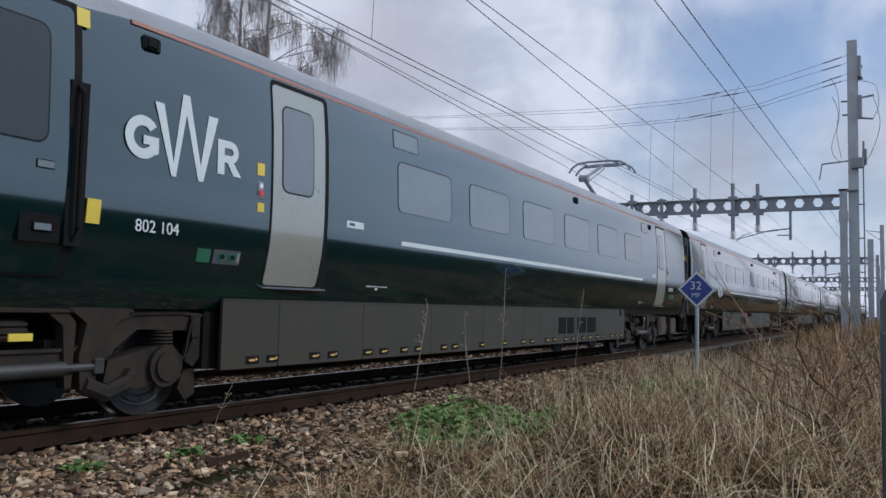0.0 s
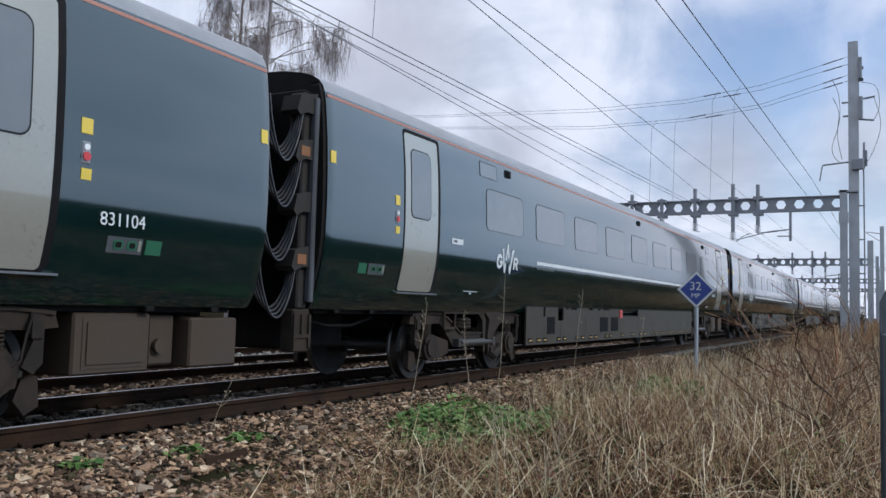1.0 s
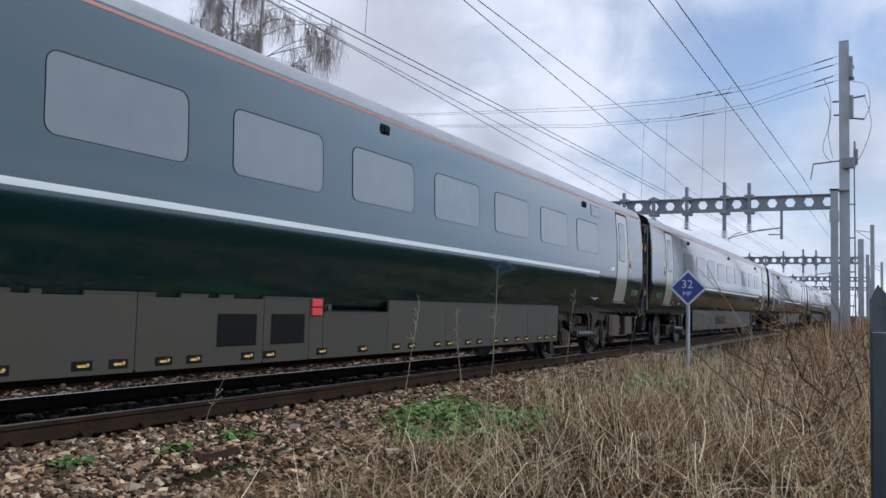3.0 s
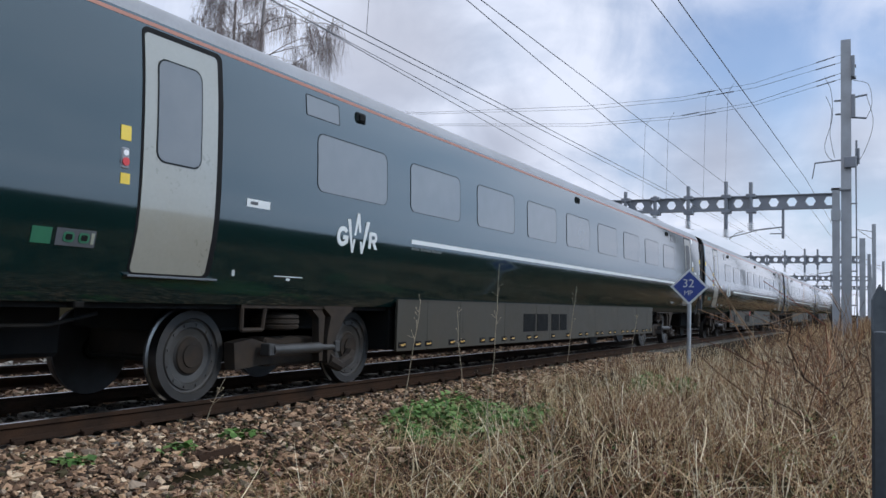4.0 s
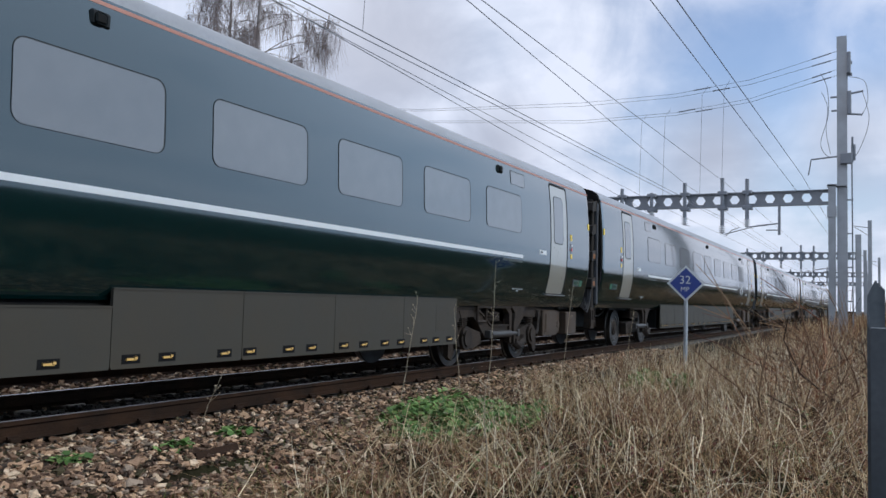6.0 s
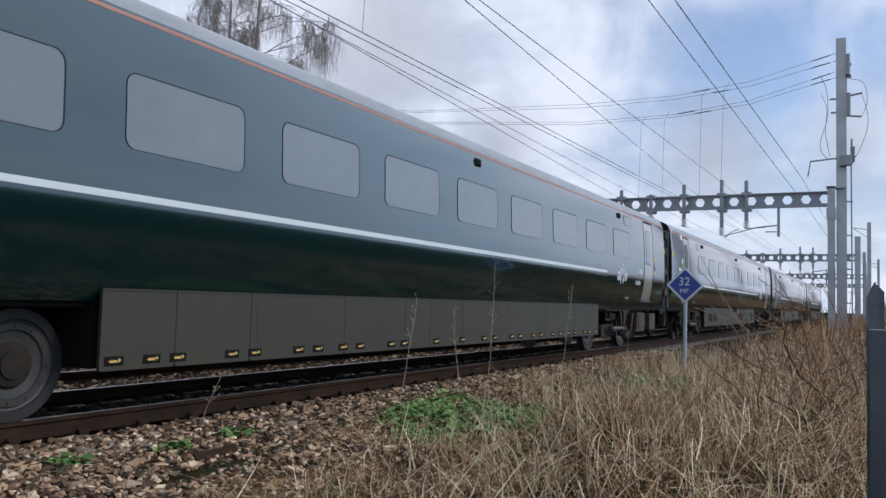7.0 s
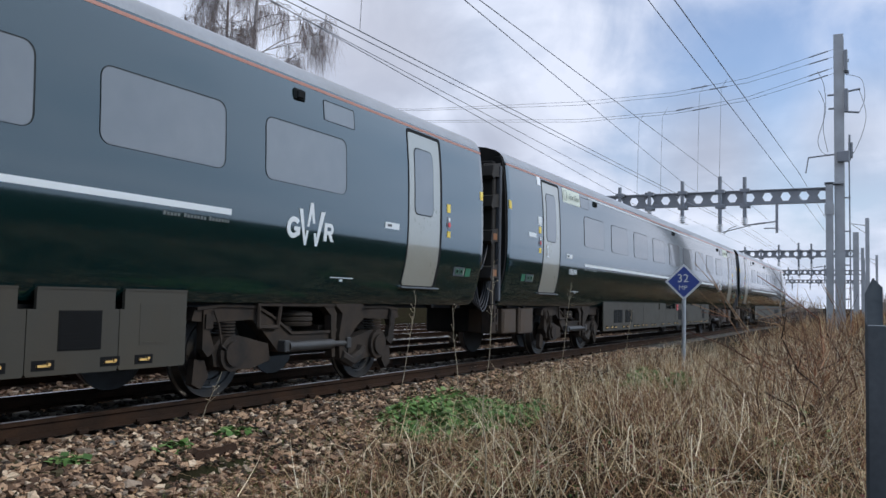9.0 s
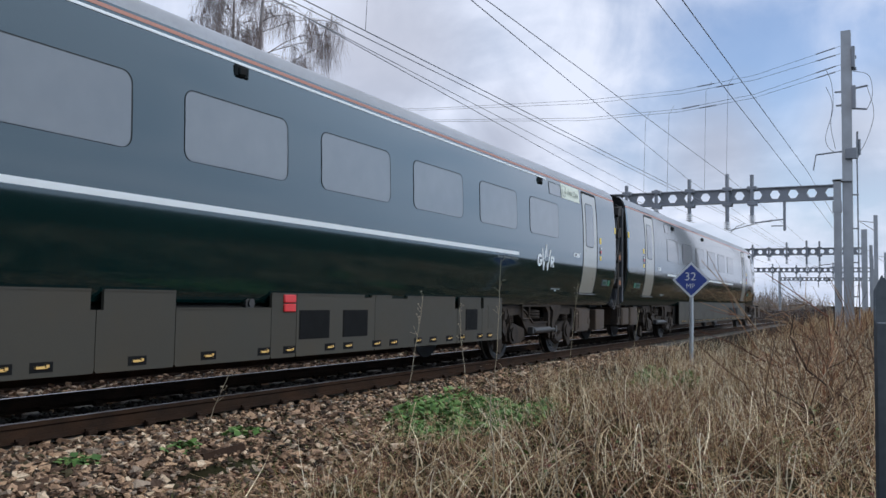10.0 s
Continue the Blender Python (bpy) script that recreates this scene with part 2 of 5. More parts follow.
M["darktwig"] = mixed_island("dark_twigs", [(0.15, 0.088, 0.056), (0.25, 0.16, 0.10), (0.065, 0.043, 0.032), (0.38, 0.27, 0.175)])
M["stalk"] = mat("pale_dead_stalk", (0.40, 0.33, 0.23), 0.85, vary=0.3, scale=12)
M["leaf"] = mixed_island("weed_leaves", [(0.085, 0.165, 0.042), (0.125, 0.225, 0.060), (0.06, 0.115, 0.035), (0.17, 0.26, 0.085)], rough=0.6)
M["dryleaf"] = mixed_island("dry_leaves", [(0.22, 0.13, 0.075), (0.14, 0.075, 0.05), (0.30, 0.21, 0.12), (0.17, 0.055, 0.05)])
M["birch"] = mat("birch_bark", (0.26, 0.23, 0.22), 0.9, vary=0.4, scale=4)
M["birchtwig"] = mixed_island("birch_twigs", [(0.20, 0.16, 0.155), (0.27, 0.225, 0.21), (0.15, 0.12, 0.115)])
M["fartree"] = mixed_island("far_twigs", [(0.20, 0.165, 0.14), (0.16, 0.13, 0.115), (0.24, 0.20, 0.16)])

# ---- mesh helpers ----
MESHES = {}


def to_mesh(name, bm, materials, smooth=False):
    bmesh.ops.recalc_face_normals(bm, faces=bm.faces)
    me = bpy.data.meshes.new(name)
    bm.to_mesh(me)
    bm.free()
    for m in (materials if isinstance(materials, (list, tuple)) else [materials]):
        me.materials.append(M[m])
    if smooth:
        me.shade_smooth()
        me.set_sharp_from_angle(angle=radians(35))
    return me


def shared(key, make, materials, smooth=False):
    """One mesh for all alike pieces."""
    if key not in MESHES:
        bm = bmesh.new()
        make(bm)
        MESHES[key] = to_mesh(str(key[0]), bm, materials, smooth)
    return MESHES[key]


def put(name, me, parent=None, at=(0, 0, 0), label="", turn=None):
    ob = new(name, me)
    ob.location = at
    if turn:
        ob.rotation_euler = [radians(a) for a in turn]
    if parent:
        ob.parent = parent
    return tagged(ob, label=label)


def part(name, bm, material, parent, label="", smooth=False):
    return put(name, to_mesh(name, bm, material, smooth), parent, label=label)


def box(bm, x0, x1, y0, y1, z0, z1, bevel=0.0, slot=0):
    vs = [bm.verts.new((x, y, z)) for x in (x0, x1) for y in (y0, y1) for z in (z0, z1)]
    fs = [bm.faces.new([vs[i] for i in q]) for q in ((0, 1, 3, 2), (4, 6, 7, 5), (0, 4, 5, 1), (2, 3, 7, 6), (0, 2, 6, 4), (1, 5, 7, 3))]
    for f in fs:
        f.material_index = slot
    if bevel:
        es = list({e for f in fs for e in f.edges})
        bmesh.ops.bevel(bm, geom=es, offset=bevel, segments=1, affect="EDGES")


def rod(bm, a, b, r, n=8, r2=None, slot=0, cap=True):
    a, b = Vector(a), Vector(b)
    d = (b - a).normalized()
    side = d.orthogonal().normalized()
    other = d.cross(side)
    rings = []
    for p, q in ((a, r), (b, r if r2 is None else r2)):
        rings.append([bm.verts.new(p + (side * math.cos(k * math.tau / n) + other * math.sin(k * math.tau / n)) * q) for k in range(n)])
    for k in range(n):
        bm.faces.new((rings[0][k], rings[0][(k + 1) % n], rings[1][(k + 1) % n], rings[1][k])).material_index = slot
    if cap:
        for ring in rings:
            bm.faces.new(ring).material_index = slot


def bent_rod(bm, pts, r, n=6, taper=1.0):
    pts = [Vector(p) for p in pts]
    rings = []
    for i, p in enumerate(pts):
        d = (pts[min(i + 1, len(pts) - 1)] - pts[max(i - 1, 0)]).normalized()
        side = d.cross(Vector((0.31, 0.17, 0.93))).normalized()
        other = d.cross(side)
        q = r * (1 + (taper - 1) * i / (len(pts) - 1))
        rings.append([bm.verts.new(p + (side * math.cos(k * math.tau / n) + other * math.sin(k * math.tau / n)) * q) for k in range(n)])
    for a, b in zip(rings, rings[1:]):
        for k in range(n):
            bm.faces.new((a[k], a[(k + 1) % n], b[(k + 1) % n], b[k]))
    bm.faces.new(rings[0]); bm.faces.new(rings[-1])


def slab(bm, pts, x0, x1, slot=0):
    """A plate: the outline of (y, z) points from x0 to x1."""
    a = [bm.verts.new((x0, y, z)) for y, z in pts]
    b = [bm.verts.new((x1, y, z)) for y, z in pts]
    bm.faces.new(a).material_index = slot
    bm.faces.new(b[::-1]).material_index = slot
    for i in range(len(pts)):
        j = (i + 1) % len(pts)
        bm.faces.new((a[i], b[i], b[j], a[j])).material_index = slot


def lathe(bm, outline, n=36, slot=0):
    """Turns (x, r) points about the x axis."""
    rings = [[bm.verts.new((x, r * math.cos(k * math.tau / n), r * math.sin(k * math.tau / n))) for k in range(n)] for x, r in outline]
    for a, b in zip(rings, rings[1:]):
        for k in range(n):
            bm.faces.new((a[k], a[(k + 1) % n], b[(k + 1) % n], b[k])).material_index = slot


# ---- the train ----
# half the body's cross-section: (x, z) from the sill up to the middle of the roof
SECTION = [(1.13, 0.98), (1.20, 1.08), (1.245, 1.24), (1.29, 1.42), (1.325, 1.60), (1.345, 1.80), (1.352, 2.05), (1.350, 2.30), (1.342, 2.60),
           (1.328, 2.90), (1.305, 3.15), (1.283, 3.35), (1.262, 3.46), (1.235, 3.53), (1.18, 3.60), (1.08, 3.665), (0.90, 3.72), (0.60, 3.765), (0.0, 3.79)]


def side_x(z):
    for (xa, za), (xb, zb) in zip(SECTION, SECTION[1:]):
        if za <= z <= zb:
            return xa + (xb - xa) * (z - za) / (zb - za)
    return SECTION[0][0]


def patch(bm, y0, y1, z0, z1, r=0.0, proud=0.004, back=0.03, slot=0, steps=0):
    """A piece with round corners that follows the curve of the carriage side."""
    zs = {z0, z1}
    if r:
        for k in range(1, 6):
            a = k / 5 * math.pi / 2
            zs |= {z0 + r * (1 - math.cos(a)), z1 - r * (1 - math.cos(a))}
    zs |= {z for _, z in SECTION if z0 < z < z1}
    zs = sorted(zs)
    zs = [z for i, z in enumerate(zs) if i == 0 or z - zs[i - 1] > 1e-4]
    rows = []
    for z in zs:
        inset = 0.0
        for edge in (z - z0, z1 - z):
            if r and edge < r:
                inset = r - math.sqrt(max(0.0, r * r - (r - edge) ** 2))
        x = side_x(z) + proud
        rows.append([bm.verts.new(p) for p in ((x, y0 + inset, z), (x, y1 - inset, z), (x - back, y1 - inset, z), (x - back, y0 + inset, z))])
    for a, b in zip(rows, rows[1:]):
        for i in range(3):
            k = (0, 1, 3)[i]
            k2 = (1, 2, 0)[i]
            bm.faces.new((a[k], a[k2], b[k2], b[k])).material_index = slot
    bm.faces.new(rows[0]).material_index = slot
    bm.faces.new(rows[-1]).material_index = slot


CAR = 26.967                      # from coupling to coupling


def body_shell(bm, nose):
    """The car body, half a metre short of both couplings; nose: -1 a cab at the front, 1 a cab at the back, 0 none."""
    ys = [0.5, 0.56, 0.62, 0.8, 4, 8, 13, 18, 22, CAR - 0.8, CAR - 0.62, CAR - 0.56, CAR - 0.5]
    if nose:
        tail = [19.0, 20.5, 21.5, 22.3, 23.1, 23.9, 24.7, 25.3, 25.8, 26.1, 26.25]
        near = [0.5, 0.56, 0.62, 0.8, 4, 8, 13] + tail
        ys = near if nose > 0 else sorted(CAR - v for v in near)
    rings = []
    for y in ys:
        k = 0.0
        if nose:
            far = (y if nose > 0 else CAR - y)
            k = max(0.0, (far - 20.5) / 5.75)
        cut = (0.5,) if nose > 0 else (CAR - 0.5,) if nose < 0 else (0.5, CAR - 0.5)
        edge = 0.99 if y in cut else 1.0
        wide, low = 1 - 0.42 * k ** 2.6, 1 - 0.66 * k ** 2.2
        ring = []
        for x, z in SECTION:
            zz = z if z < 1.3 else 1.3 + (z - 1.3) * low
            ring.append((x * wide * edge, y, zz - (0.55 * k ** 3 if z < 1.1 else 0)))
        rings.append([bm.verts.new(p) for p in ring] + [bm.verts.new((-x, y2, z)) for x, y2, z in reversed(ring[:-1])])
    top = len(SECTION) - 1
    roof_from = next(i for i, (_, z) in enumerate(SECTION) if z > 3.45)
    for a, b in zip(rings, rings[1:]):
        count = len(a)
        for k in range(count):
            j = (k + 1) % count
            f = bm.faces.new((a[k], b[k], b[j], a[j]))
            f.material_index = 1 if roof_from <= min(k, 2 * top - k - 1) and k != count - 1 else 0
            if k == count - 1:
                f.material_index = 2
    for ring in (rings[0], rings[-1]):
        f = bm.faces.new(ring)
        f.material_index = 2 if (not nose or ring is (rings[0] if nose > 0 else rings[-1])) else 0


def words(key, text, size, material):
    """Flat lettering that reads along +y on a face that looks to +x."""
    if key not in MESHES:
        cu = bpy.data.curves.new("words", "FONT")
        cu.body, cu.size, cu.extrude = text, size, 0.003
        ob = bpy.data.objects.new("words", cu)
        scene.collection.objects.link(ob)
        bpy.context.view_layer.update()
        me = bpy.data.meshes.new_from_object(ob.evaluated_get(bpy.context.evaluated_depsgraph_get()))
        bpy.data.objects.remove(ob)
        me.transform(Matrix(((0, 0, 1, 0), (1, 0, 0, 0), (0, 1, 0, 0), (0, 0, 0, 1))))
        me.materials.clear()
        me.materials.append(M[material])
        MESHES[key] = me
    return MESHES[key]


def emblem(bm, w, zc):
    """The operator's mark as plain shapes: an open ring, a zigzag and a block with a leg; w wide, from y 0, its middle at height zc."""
    k = w / 1.39

    def ring(cy, cz, ro, ri, a0, a1, n, lift):
        turn = [radians(a0 + (a1 - a0) * i / n) for i in range(n + 1)]
        outer = [((cy + ro * math.cos(a)) * k, (cz + ro * math.sin(a)) * k) for a in turn]
        inner = [((cy + ri * math.cos(a)) * k, (cz + ri * math.sin(a)) * k) for a in turn]
        for i in range(n):
            slab(bm, [outer[i], outer[i + 1], inner[i + 1], inner[i]], 0, lift)

    def flat(pts, lift):
        slab(bm, [(y * k, z * k) for y, z in pts], 0, lift)
    ring(0.178, 0.0, 0.186, 0.098, 38, 345, 22, 0.004)
    flat([(0.185, 0.02), (0.35, 0.02), (0.35, -0.055), (0.185, -0.055)], 0.005)
    flat([(0.27, -0.05), (0.35, -0.05), (0.35, -0.12), (0.29, -0.14)], 0.0055)
    for (ya, yb, za), (yc, yd, zd), lift in (((0.305, 0.405, 0.34), (0.505, 0.555, -0.285), 0.004), ((0.505, 0.555, -0.285), (0.625, 0.705, 0.475), 0.005),
                                             ((0.625, 0.705, 0.475), (0.825, 0.885, -0.285), 0.004), ((0.825, 0.885, -0.285), (0.945, 1.065, 0.345), 0.005)):
        flat([(ya, za), (yb, za), (yd, zd), (yc, zd)], lift)
    flat([(1.065, -0.175), (1.065, 0.155), (1.155, 0.155), (1.155, -0.175)], 0.004)
    flat([(1.155, 0.155), (1.24, 0.155), (1.24, 0.085), (1.155, 0.085)], 0.0045)
    flat([(1.155, 0.015), (1.24, 0.015), (1.24, -0.055), (1.155, -0.055)], 0.0045)
    ring(1.24, 0.05, 0.105, 0.035, -90, 90, 10, 0.005)
    flat([(1.19, -0.05), (1.28, -0.05), (1.385, -0.175), (1.28, -0.175)], 0.0055)
    for v in bm.verts:
        v.co.x += side_x(v.co.z + zc) + 0.003
        v.co.z += zc


def wheelset_mesh(bm):
    for s in (1, -1):
        lathe(bm, [(s * 0.66, 0.12), (s * 0.66, 0.40), (s * 0.655, 0.485), (s * 0.685, 0.487)], slot=0)
        lathe(bm, [(s * 0.685, 0.487), (s * 0.695, 0.462), (s * 0.795, 0.455)], slot=1)
        lathe(bm, [(s * 0.795, 0.455), (s * 0.797, 0.375)], slot=3)
        lathe(bm, [(s * 0.797, 0.375), (s * 0.775, 0.365), (s * 0.77, 0.345), (s * 0.786, 0.335), (s * 0.786, 0.285),
                   (s * 0.765, 0.270), (s * 0.755, 0.20), (s * 0.775, 0.185)], slot=0)
        lathe(bm, [(s * 0.775, 0.185), (s * 0.79, 0.175), (s * 0.80, 0.12), (s * 0.815, 0.115), (s * 0.815, 0.0)], slot=2)
        for k in range(12):
            a = k * math.tau / 12
            rod(bm, (s * 0.785, 0.31 * math.cos(a), 0.31 * math.sin(a)), (s * 0.796, 0.31 * math.cos(a), 0.31 * math.sin(a)), 0.014, 6)
    rod(bm, (-0.66, 0, 0), (0.66, 0, 0), 0.09, 12)


def side_frame_mesh(bm):
    up = [(-1.95, 0.80), (-1.90, 0.93), (-1.55, 0.965), (-1.02, 0.955), (-0.78, 0.86), (-0.42, 0.66), (0.42, 0.66), (0.78, 0.86), (1.02, 0.955), (1.55, 0.965), (1.90, 0.93), (1.95, 0.80)]
    low = [(1.72, 0.78), (1.08, 0.80), (0.90, 0.68), (0.62, 0.44), (-0.62, 0.44), (-0.90, 0.68), (-1.08, 0.80), (-1.72, 0.78)]
    for s in (1, -1):
        slab(bm, up + low, s * 0.93, s * 1.06)
        slab(bm, [(y, z) for y, z in up[1:-1]] + [(y, z - 0.03) for y, z in reversed(up[1:-1])], s * 0.90, s * 1.085)
    for y in (-0.35, 0.35):
        box(bm, -0.95, 0.95, y - 0.1, y + 0.1, 0.5, 0.72)


def axle_gear_mesh(bm, s):
    """Axle box with its arm, spring seat and links, for an axle at y 0 whose bogie lies towards +y."""
    if s:
        x0, x1 = s * 0.86, s * 1.10
        rod(bm, (x0, 0, 0.46), (x1, 0, 0.46), 0.185, 14)
        rod(bm, (x1, 0, 0.46), (x1 + s * 0.03, 0, 0.46), 0.13, 12)
        slab(bm, [(-0.22, 0.34), (-0.26, 0.52), (-0.10, 0.66), (0.12, 0.64), (0.60, 0.54), (0.64, 0.36), (0.3, 0.28)], s * 0.88, s * 1.05)
        for k in range(5):
            rod(bm, (s * 0.98, -0.02, 0.64 + 0.032 * k), (s * 0.98, -0.02, 0.657 + 0.032 * k), 0.115, 12)
        slab(bm, [(-0.34, 0.44), (-0.42, 0.52), (-0.42, 0.90), (-0.30, 0.92), (-0.27, 0.80), (-0.33, 0.70), (-0.24, 0.50)], s * 1.0, s * 1.08)
        slab(bm, [(-0.40, 0.72), (-0.40, 0.86), (-0.30, 0.86), (-0.30, 0.72)], s * 1.08, s * 1.10)
        bent_rod(bm, [(s * 1.1, -0.30, 0.90), (s * 1.12, -0.24, 0.75), (s * 1.12, -0.20, 0.55), (s * 1.10, -0.05, 0.47)], 0.012, 5)
        slab(bm, [(-0.46, 0.18), (-0.44, 0.42), (-0.30, 0.40), (-0.24, 0.24), (-0.34, 0.12)], s * 0.92, s * 1.0)
    box(bm, min(0, s * 0.95), max(0, s * 0.95), 0.40, 0.52, 0.36, 0.5)


def damper_mesh(bm, s):
    if s:
        rod(bm, (s * 1.12, -0.55, 0.50), (s * 1.12, 0.30, 0.50), 0.062, 12)
        rod(bm, (s * 1.12, 0.30, 0.50), (s * 1.12, 0.62, 0.50), 0.035, 10)
        for y in (-0.58, 0.62):
            box(bm, s * 1.03 if s > 0 else s * 1.16, s * 1.16 if s > 0 else s * 1.03, y - 0.05, y + 0.05, 0.44, 0.57, 0.01)


def bracket_mesh(bm, s):
    """Traction bracket that hangs from the body, with its bolts and hoop."""
    if s:
        slab(bm, [(0.30, 1.0), (0.95, 1.0), (0.92, 0.92), (0.80, 0.86), (0.62, 0.62), (0.60, 0.34), (0.46, 0.32), (0.44, 0.60), (0.50, 0.86)], s * 1.02, s * 1.13)
        slab(bm, [(0.30, 1.0), (0.42, 0.86), (0.40, 0.34), (0.34, 0.34), (0.30, 0.84), (0.16, 0.94), (0.16, 1.0)], s * 1.0, s * 1.10)
        slab(bm, [(-1.05, 0.945), (0.98, 0.945), (0.98, 0.99), (-1.05, 0.99)], s * 0.9, s * 1.12)
        for y in (0.36, 0.46, 0.78, 0.88):
            rod(bm, (s * 1.08, y, 0.99), (s * 1.08, y, 1.035), 0.022, 6)
        for a, b in (((-1.02, 0.95), (-1.02, 0.72)), ((-1.02, 0.72), (-0.70, 0.72)), ((-0.70, 0.72), (-0.66, 0.95))):
            rod(bm, (s * 1.10, *a), (s * 1.10, *b), 0.024, 6)
        bent_rod(bm, [(s * 1.1, 0.50, 0.36), (s * 1.1, 0.72, 0.27), (s * 1.08, 0.95, 0.34), (s * 1.06, 1.02, 0.42)], 0.075, 8)


def air_spring_mesh(bm, s):
    lathe_pts = [(0.70, 0.20), (0.72, 0.26), (0.75, 0.27), (0.765, 0.25), (0.78, 0.27), (0.81, 0.27), (0.825, 0.25), (0.84, 0.27), (0.87, 0.26), (0.89, 0.20)]
    n = 18
    rings = [[bm.verts.new((s * 0.80 + r * math.cos(k * math.tau / n), -0.12 + r * math.sin(k * math.tau / n), z)) for k in range(n)] for z, r in lathe_pts]
    for a, b in zip(rings, rings[1:]):
        for k in range(n):
            bm.faces.new((a[k], a[(k + 1) % n], b[(k + 1) % n], b[k]))
    bm.faces.new(rings[0]); bm.faces.new(rings[-1])


def add_bogie(car, y, inside):
    name = "bogie"
    if inside:
        def make(bm):
            box(bm, -0.60, 0.60, -1.5, 1.5, 0.42, 0.72, 0.03)
            for s in (1, -1):
                slab(bm, [(-0.95, 0.30), (-0.98, 0.58), (-0.70, 0.62), (-0.45, 0.56), (-0.42, 0.34)], s * 0.84, s * 0.98)
                box(bm, min(s * 0.60, s * 0.90), max(s * 0.60, s * 0.90), -0.4, 0.5, 0.30, 0.62, 0.03)
        frame_ob = put(name, shared(("inside_frame",), make, "bogie"), car, (0, y, 0), "dark dusty inside-framed bogie with bare wheel faces")
    else:
        frame_ob = put(name, shared(("side_frame",), side_frame_mesh, "bogie"), car, (0, y, 0), "brown dusty bogie with swan-neck side frames")
        for s in (1, -1):
            put("axle_box", shared(("axle_gear", s), lambda bm: axle_gear_mesh(bm, s), "bogie", True), frame_ob, (0, -1.39, 0))
            put("axle_box", shared(("axle_gear", s), lambda bm: axle_gear_mesh(bm, s), "bogie", True), frame_ob, (0, 1.39, 0), turn=(0, 0, 180))
    for s in (1, -1):
        put("damper", shared(("damper", s), lambda bm: damper_mesh(bm, s), "wheel", True), frame_ob)
        put("traction_bracket", shared(("bracket", s), lambda bm: bracket_mesh(bm, s), "bogie"), frame_ob)
        put("air_spring", shared(("air_spring", s), lambda bm: air_spring_mesh(bm, s), "bogie", True), frame_ob)
    return [put("wheelset", shared(("wheelset",), wheelset_mesh, ["wheel", "tread", "bogie", "tyre"], True), frame_ob, (0, s * 1.39, 0.457), "grey steel wheels with polished treads") for s in (-1, 1)]


def add_window(car, y, w, z0, z1, r):
    # seal shows wider at right and top, drawing the recess's shadow line
    seal = put("window", shared(("window", w, z0), lambda bm: patch(bm, 0, w, z0, z1, r, 0.005, 0.03), "seal"), car, (0, y, 0))
    put("pane", shared(("pane", w, z0), lambda bm: patch(bm, 0.003, w - 0.020, z0 + 0.003, z1 - 0.014, r * 0.92, 0.008, 0.012), "glass", True), seal, (0, 0, 0), "smooth tinted pane that mirrors the sky")


def add_door(car, y, flip, dark=False):
    # black jamb, wider at right and top, paints the door recess's shadow
    hole = put("door_surround", shared(("door_surround", flip), lambda bm: patch(bm, -0.006, 0.975, 1.225, 3.378, 0.07, 0.003, 0.03), "rubber"), car, (0, y, 0))
    lo, hi = (0.02, 0.90)
    leaf = put("door", shared(("door", flip, dark), lambda bm: patch(bm, lo, hi, 1.24, 3.325, 0.05, 0.008, 0.05), "green" if dark else "door", True), car, (0, y, 0), "dark green cab door" if dark else "pale silver sliding door with a tall window")
    wy = lo + 0.15
    put("door_window_seal", shared(("dws", flip), lambda bm: patch(bm, wy - 0.015, wy + 0.525, 2.205, 3.135, 0.10, 0.011, 0.02), "seal"), leaf)
    put("door_window", shared(("dw", dark), lambda bm: patch(bm, wy, wy + 0.51, 2.22, 3.12, 0.09, 0.014, 0.02), "cabglass" if dark else "glass", True), leaf, (0, 0, 0))
    if not dark:
        put("door_step", shared(("door_step",), lambda bm: box(bm, 1.15, 1.285, -0.02, 1.05, 1.200, 1.222, 0.004), "tread"), car, (0, y, 0), "bright metal door step edge")
    return leaf


def add_plate(car, name, y, w, z0, z1, material, label="", proud=0.006, r=0.0):
    return put(name, shared((name, material, round(w, 3), z0, z1), lambda bm: patch(bm, 0, w, z0, z1, r, proud, 0.012), material), car, (0, y, 0), label)


LATCHES = (6.71, 7.12, 7.43, 8.15, 8.49, 9.22, 9.58, 10.08, 10.45, 11.19, 11.53, 12.45, 13.30, 14.10, 14.51, 15.25, 15.62, 16.25, 16.66, 17.30, 17.73, 18.23, 18.64, 19.27, 19.63, 20.06)
# seams between the panels; slots cut into their tops (from, to, depth); grilles; hatches; the lower panel; the red marker
ENGINE = dict(seams=(6.62, 7.49, 8.36, 9.85, 11.52, 12.30, 12.56, 13.98, 15.60, 17.20, 18.80, 20.38), low=(12.56, 13.98), red=12.32, gear=12.62,
              slots=((7.44, 7.54, 0.17), (8.21, 8.51, 0.25), (8.66, 8.82, 0.03), (8.92, 9.30, 0.035), (10.05, 10.35, 0.035), (10.7, 10.85, 0.03), (11.05, 11.5, 0.03)),
              grilles=((7.63, 8.04), (10.84, 11.41), (11.64, 12.21)), hatches=((19.72, 20.12),))
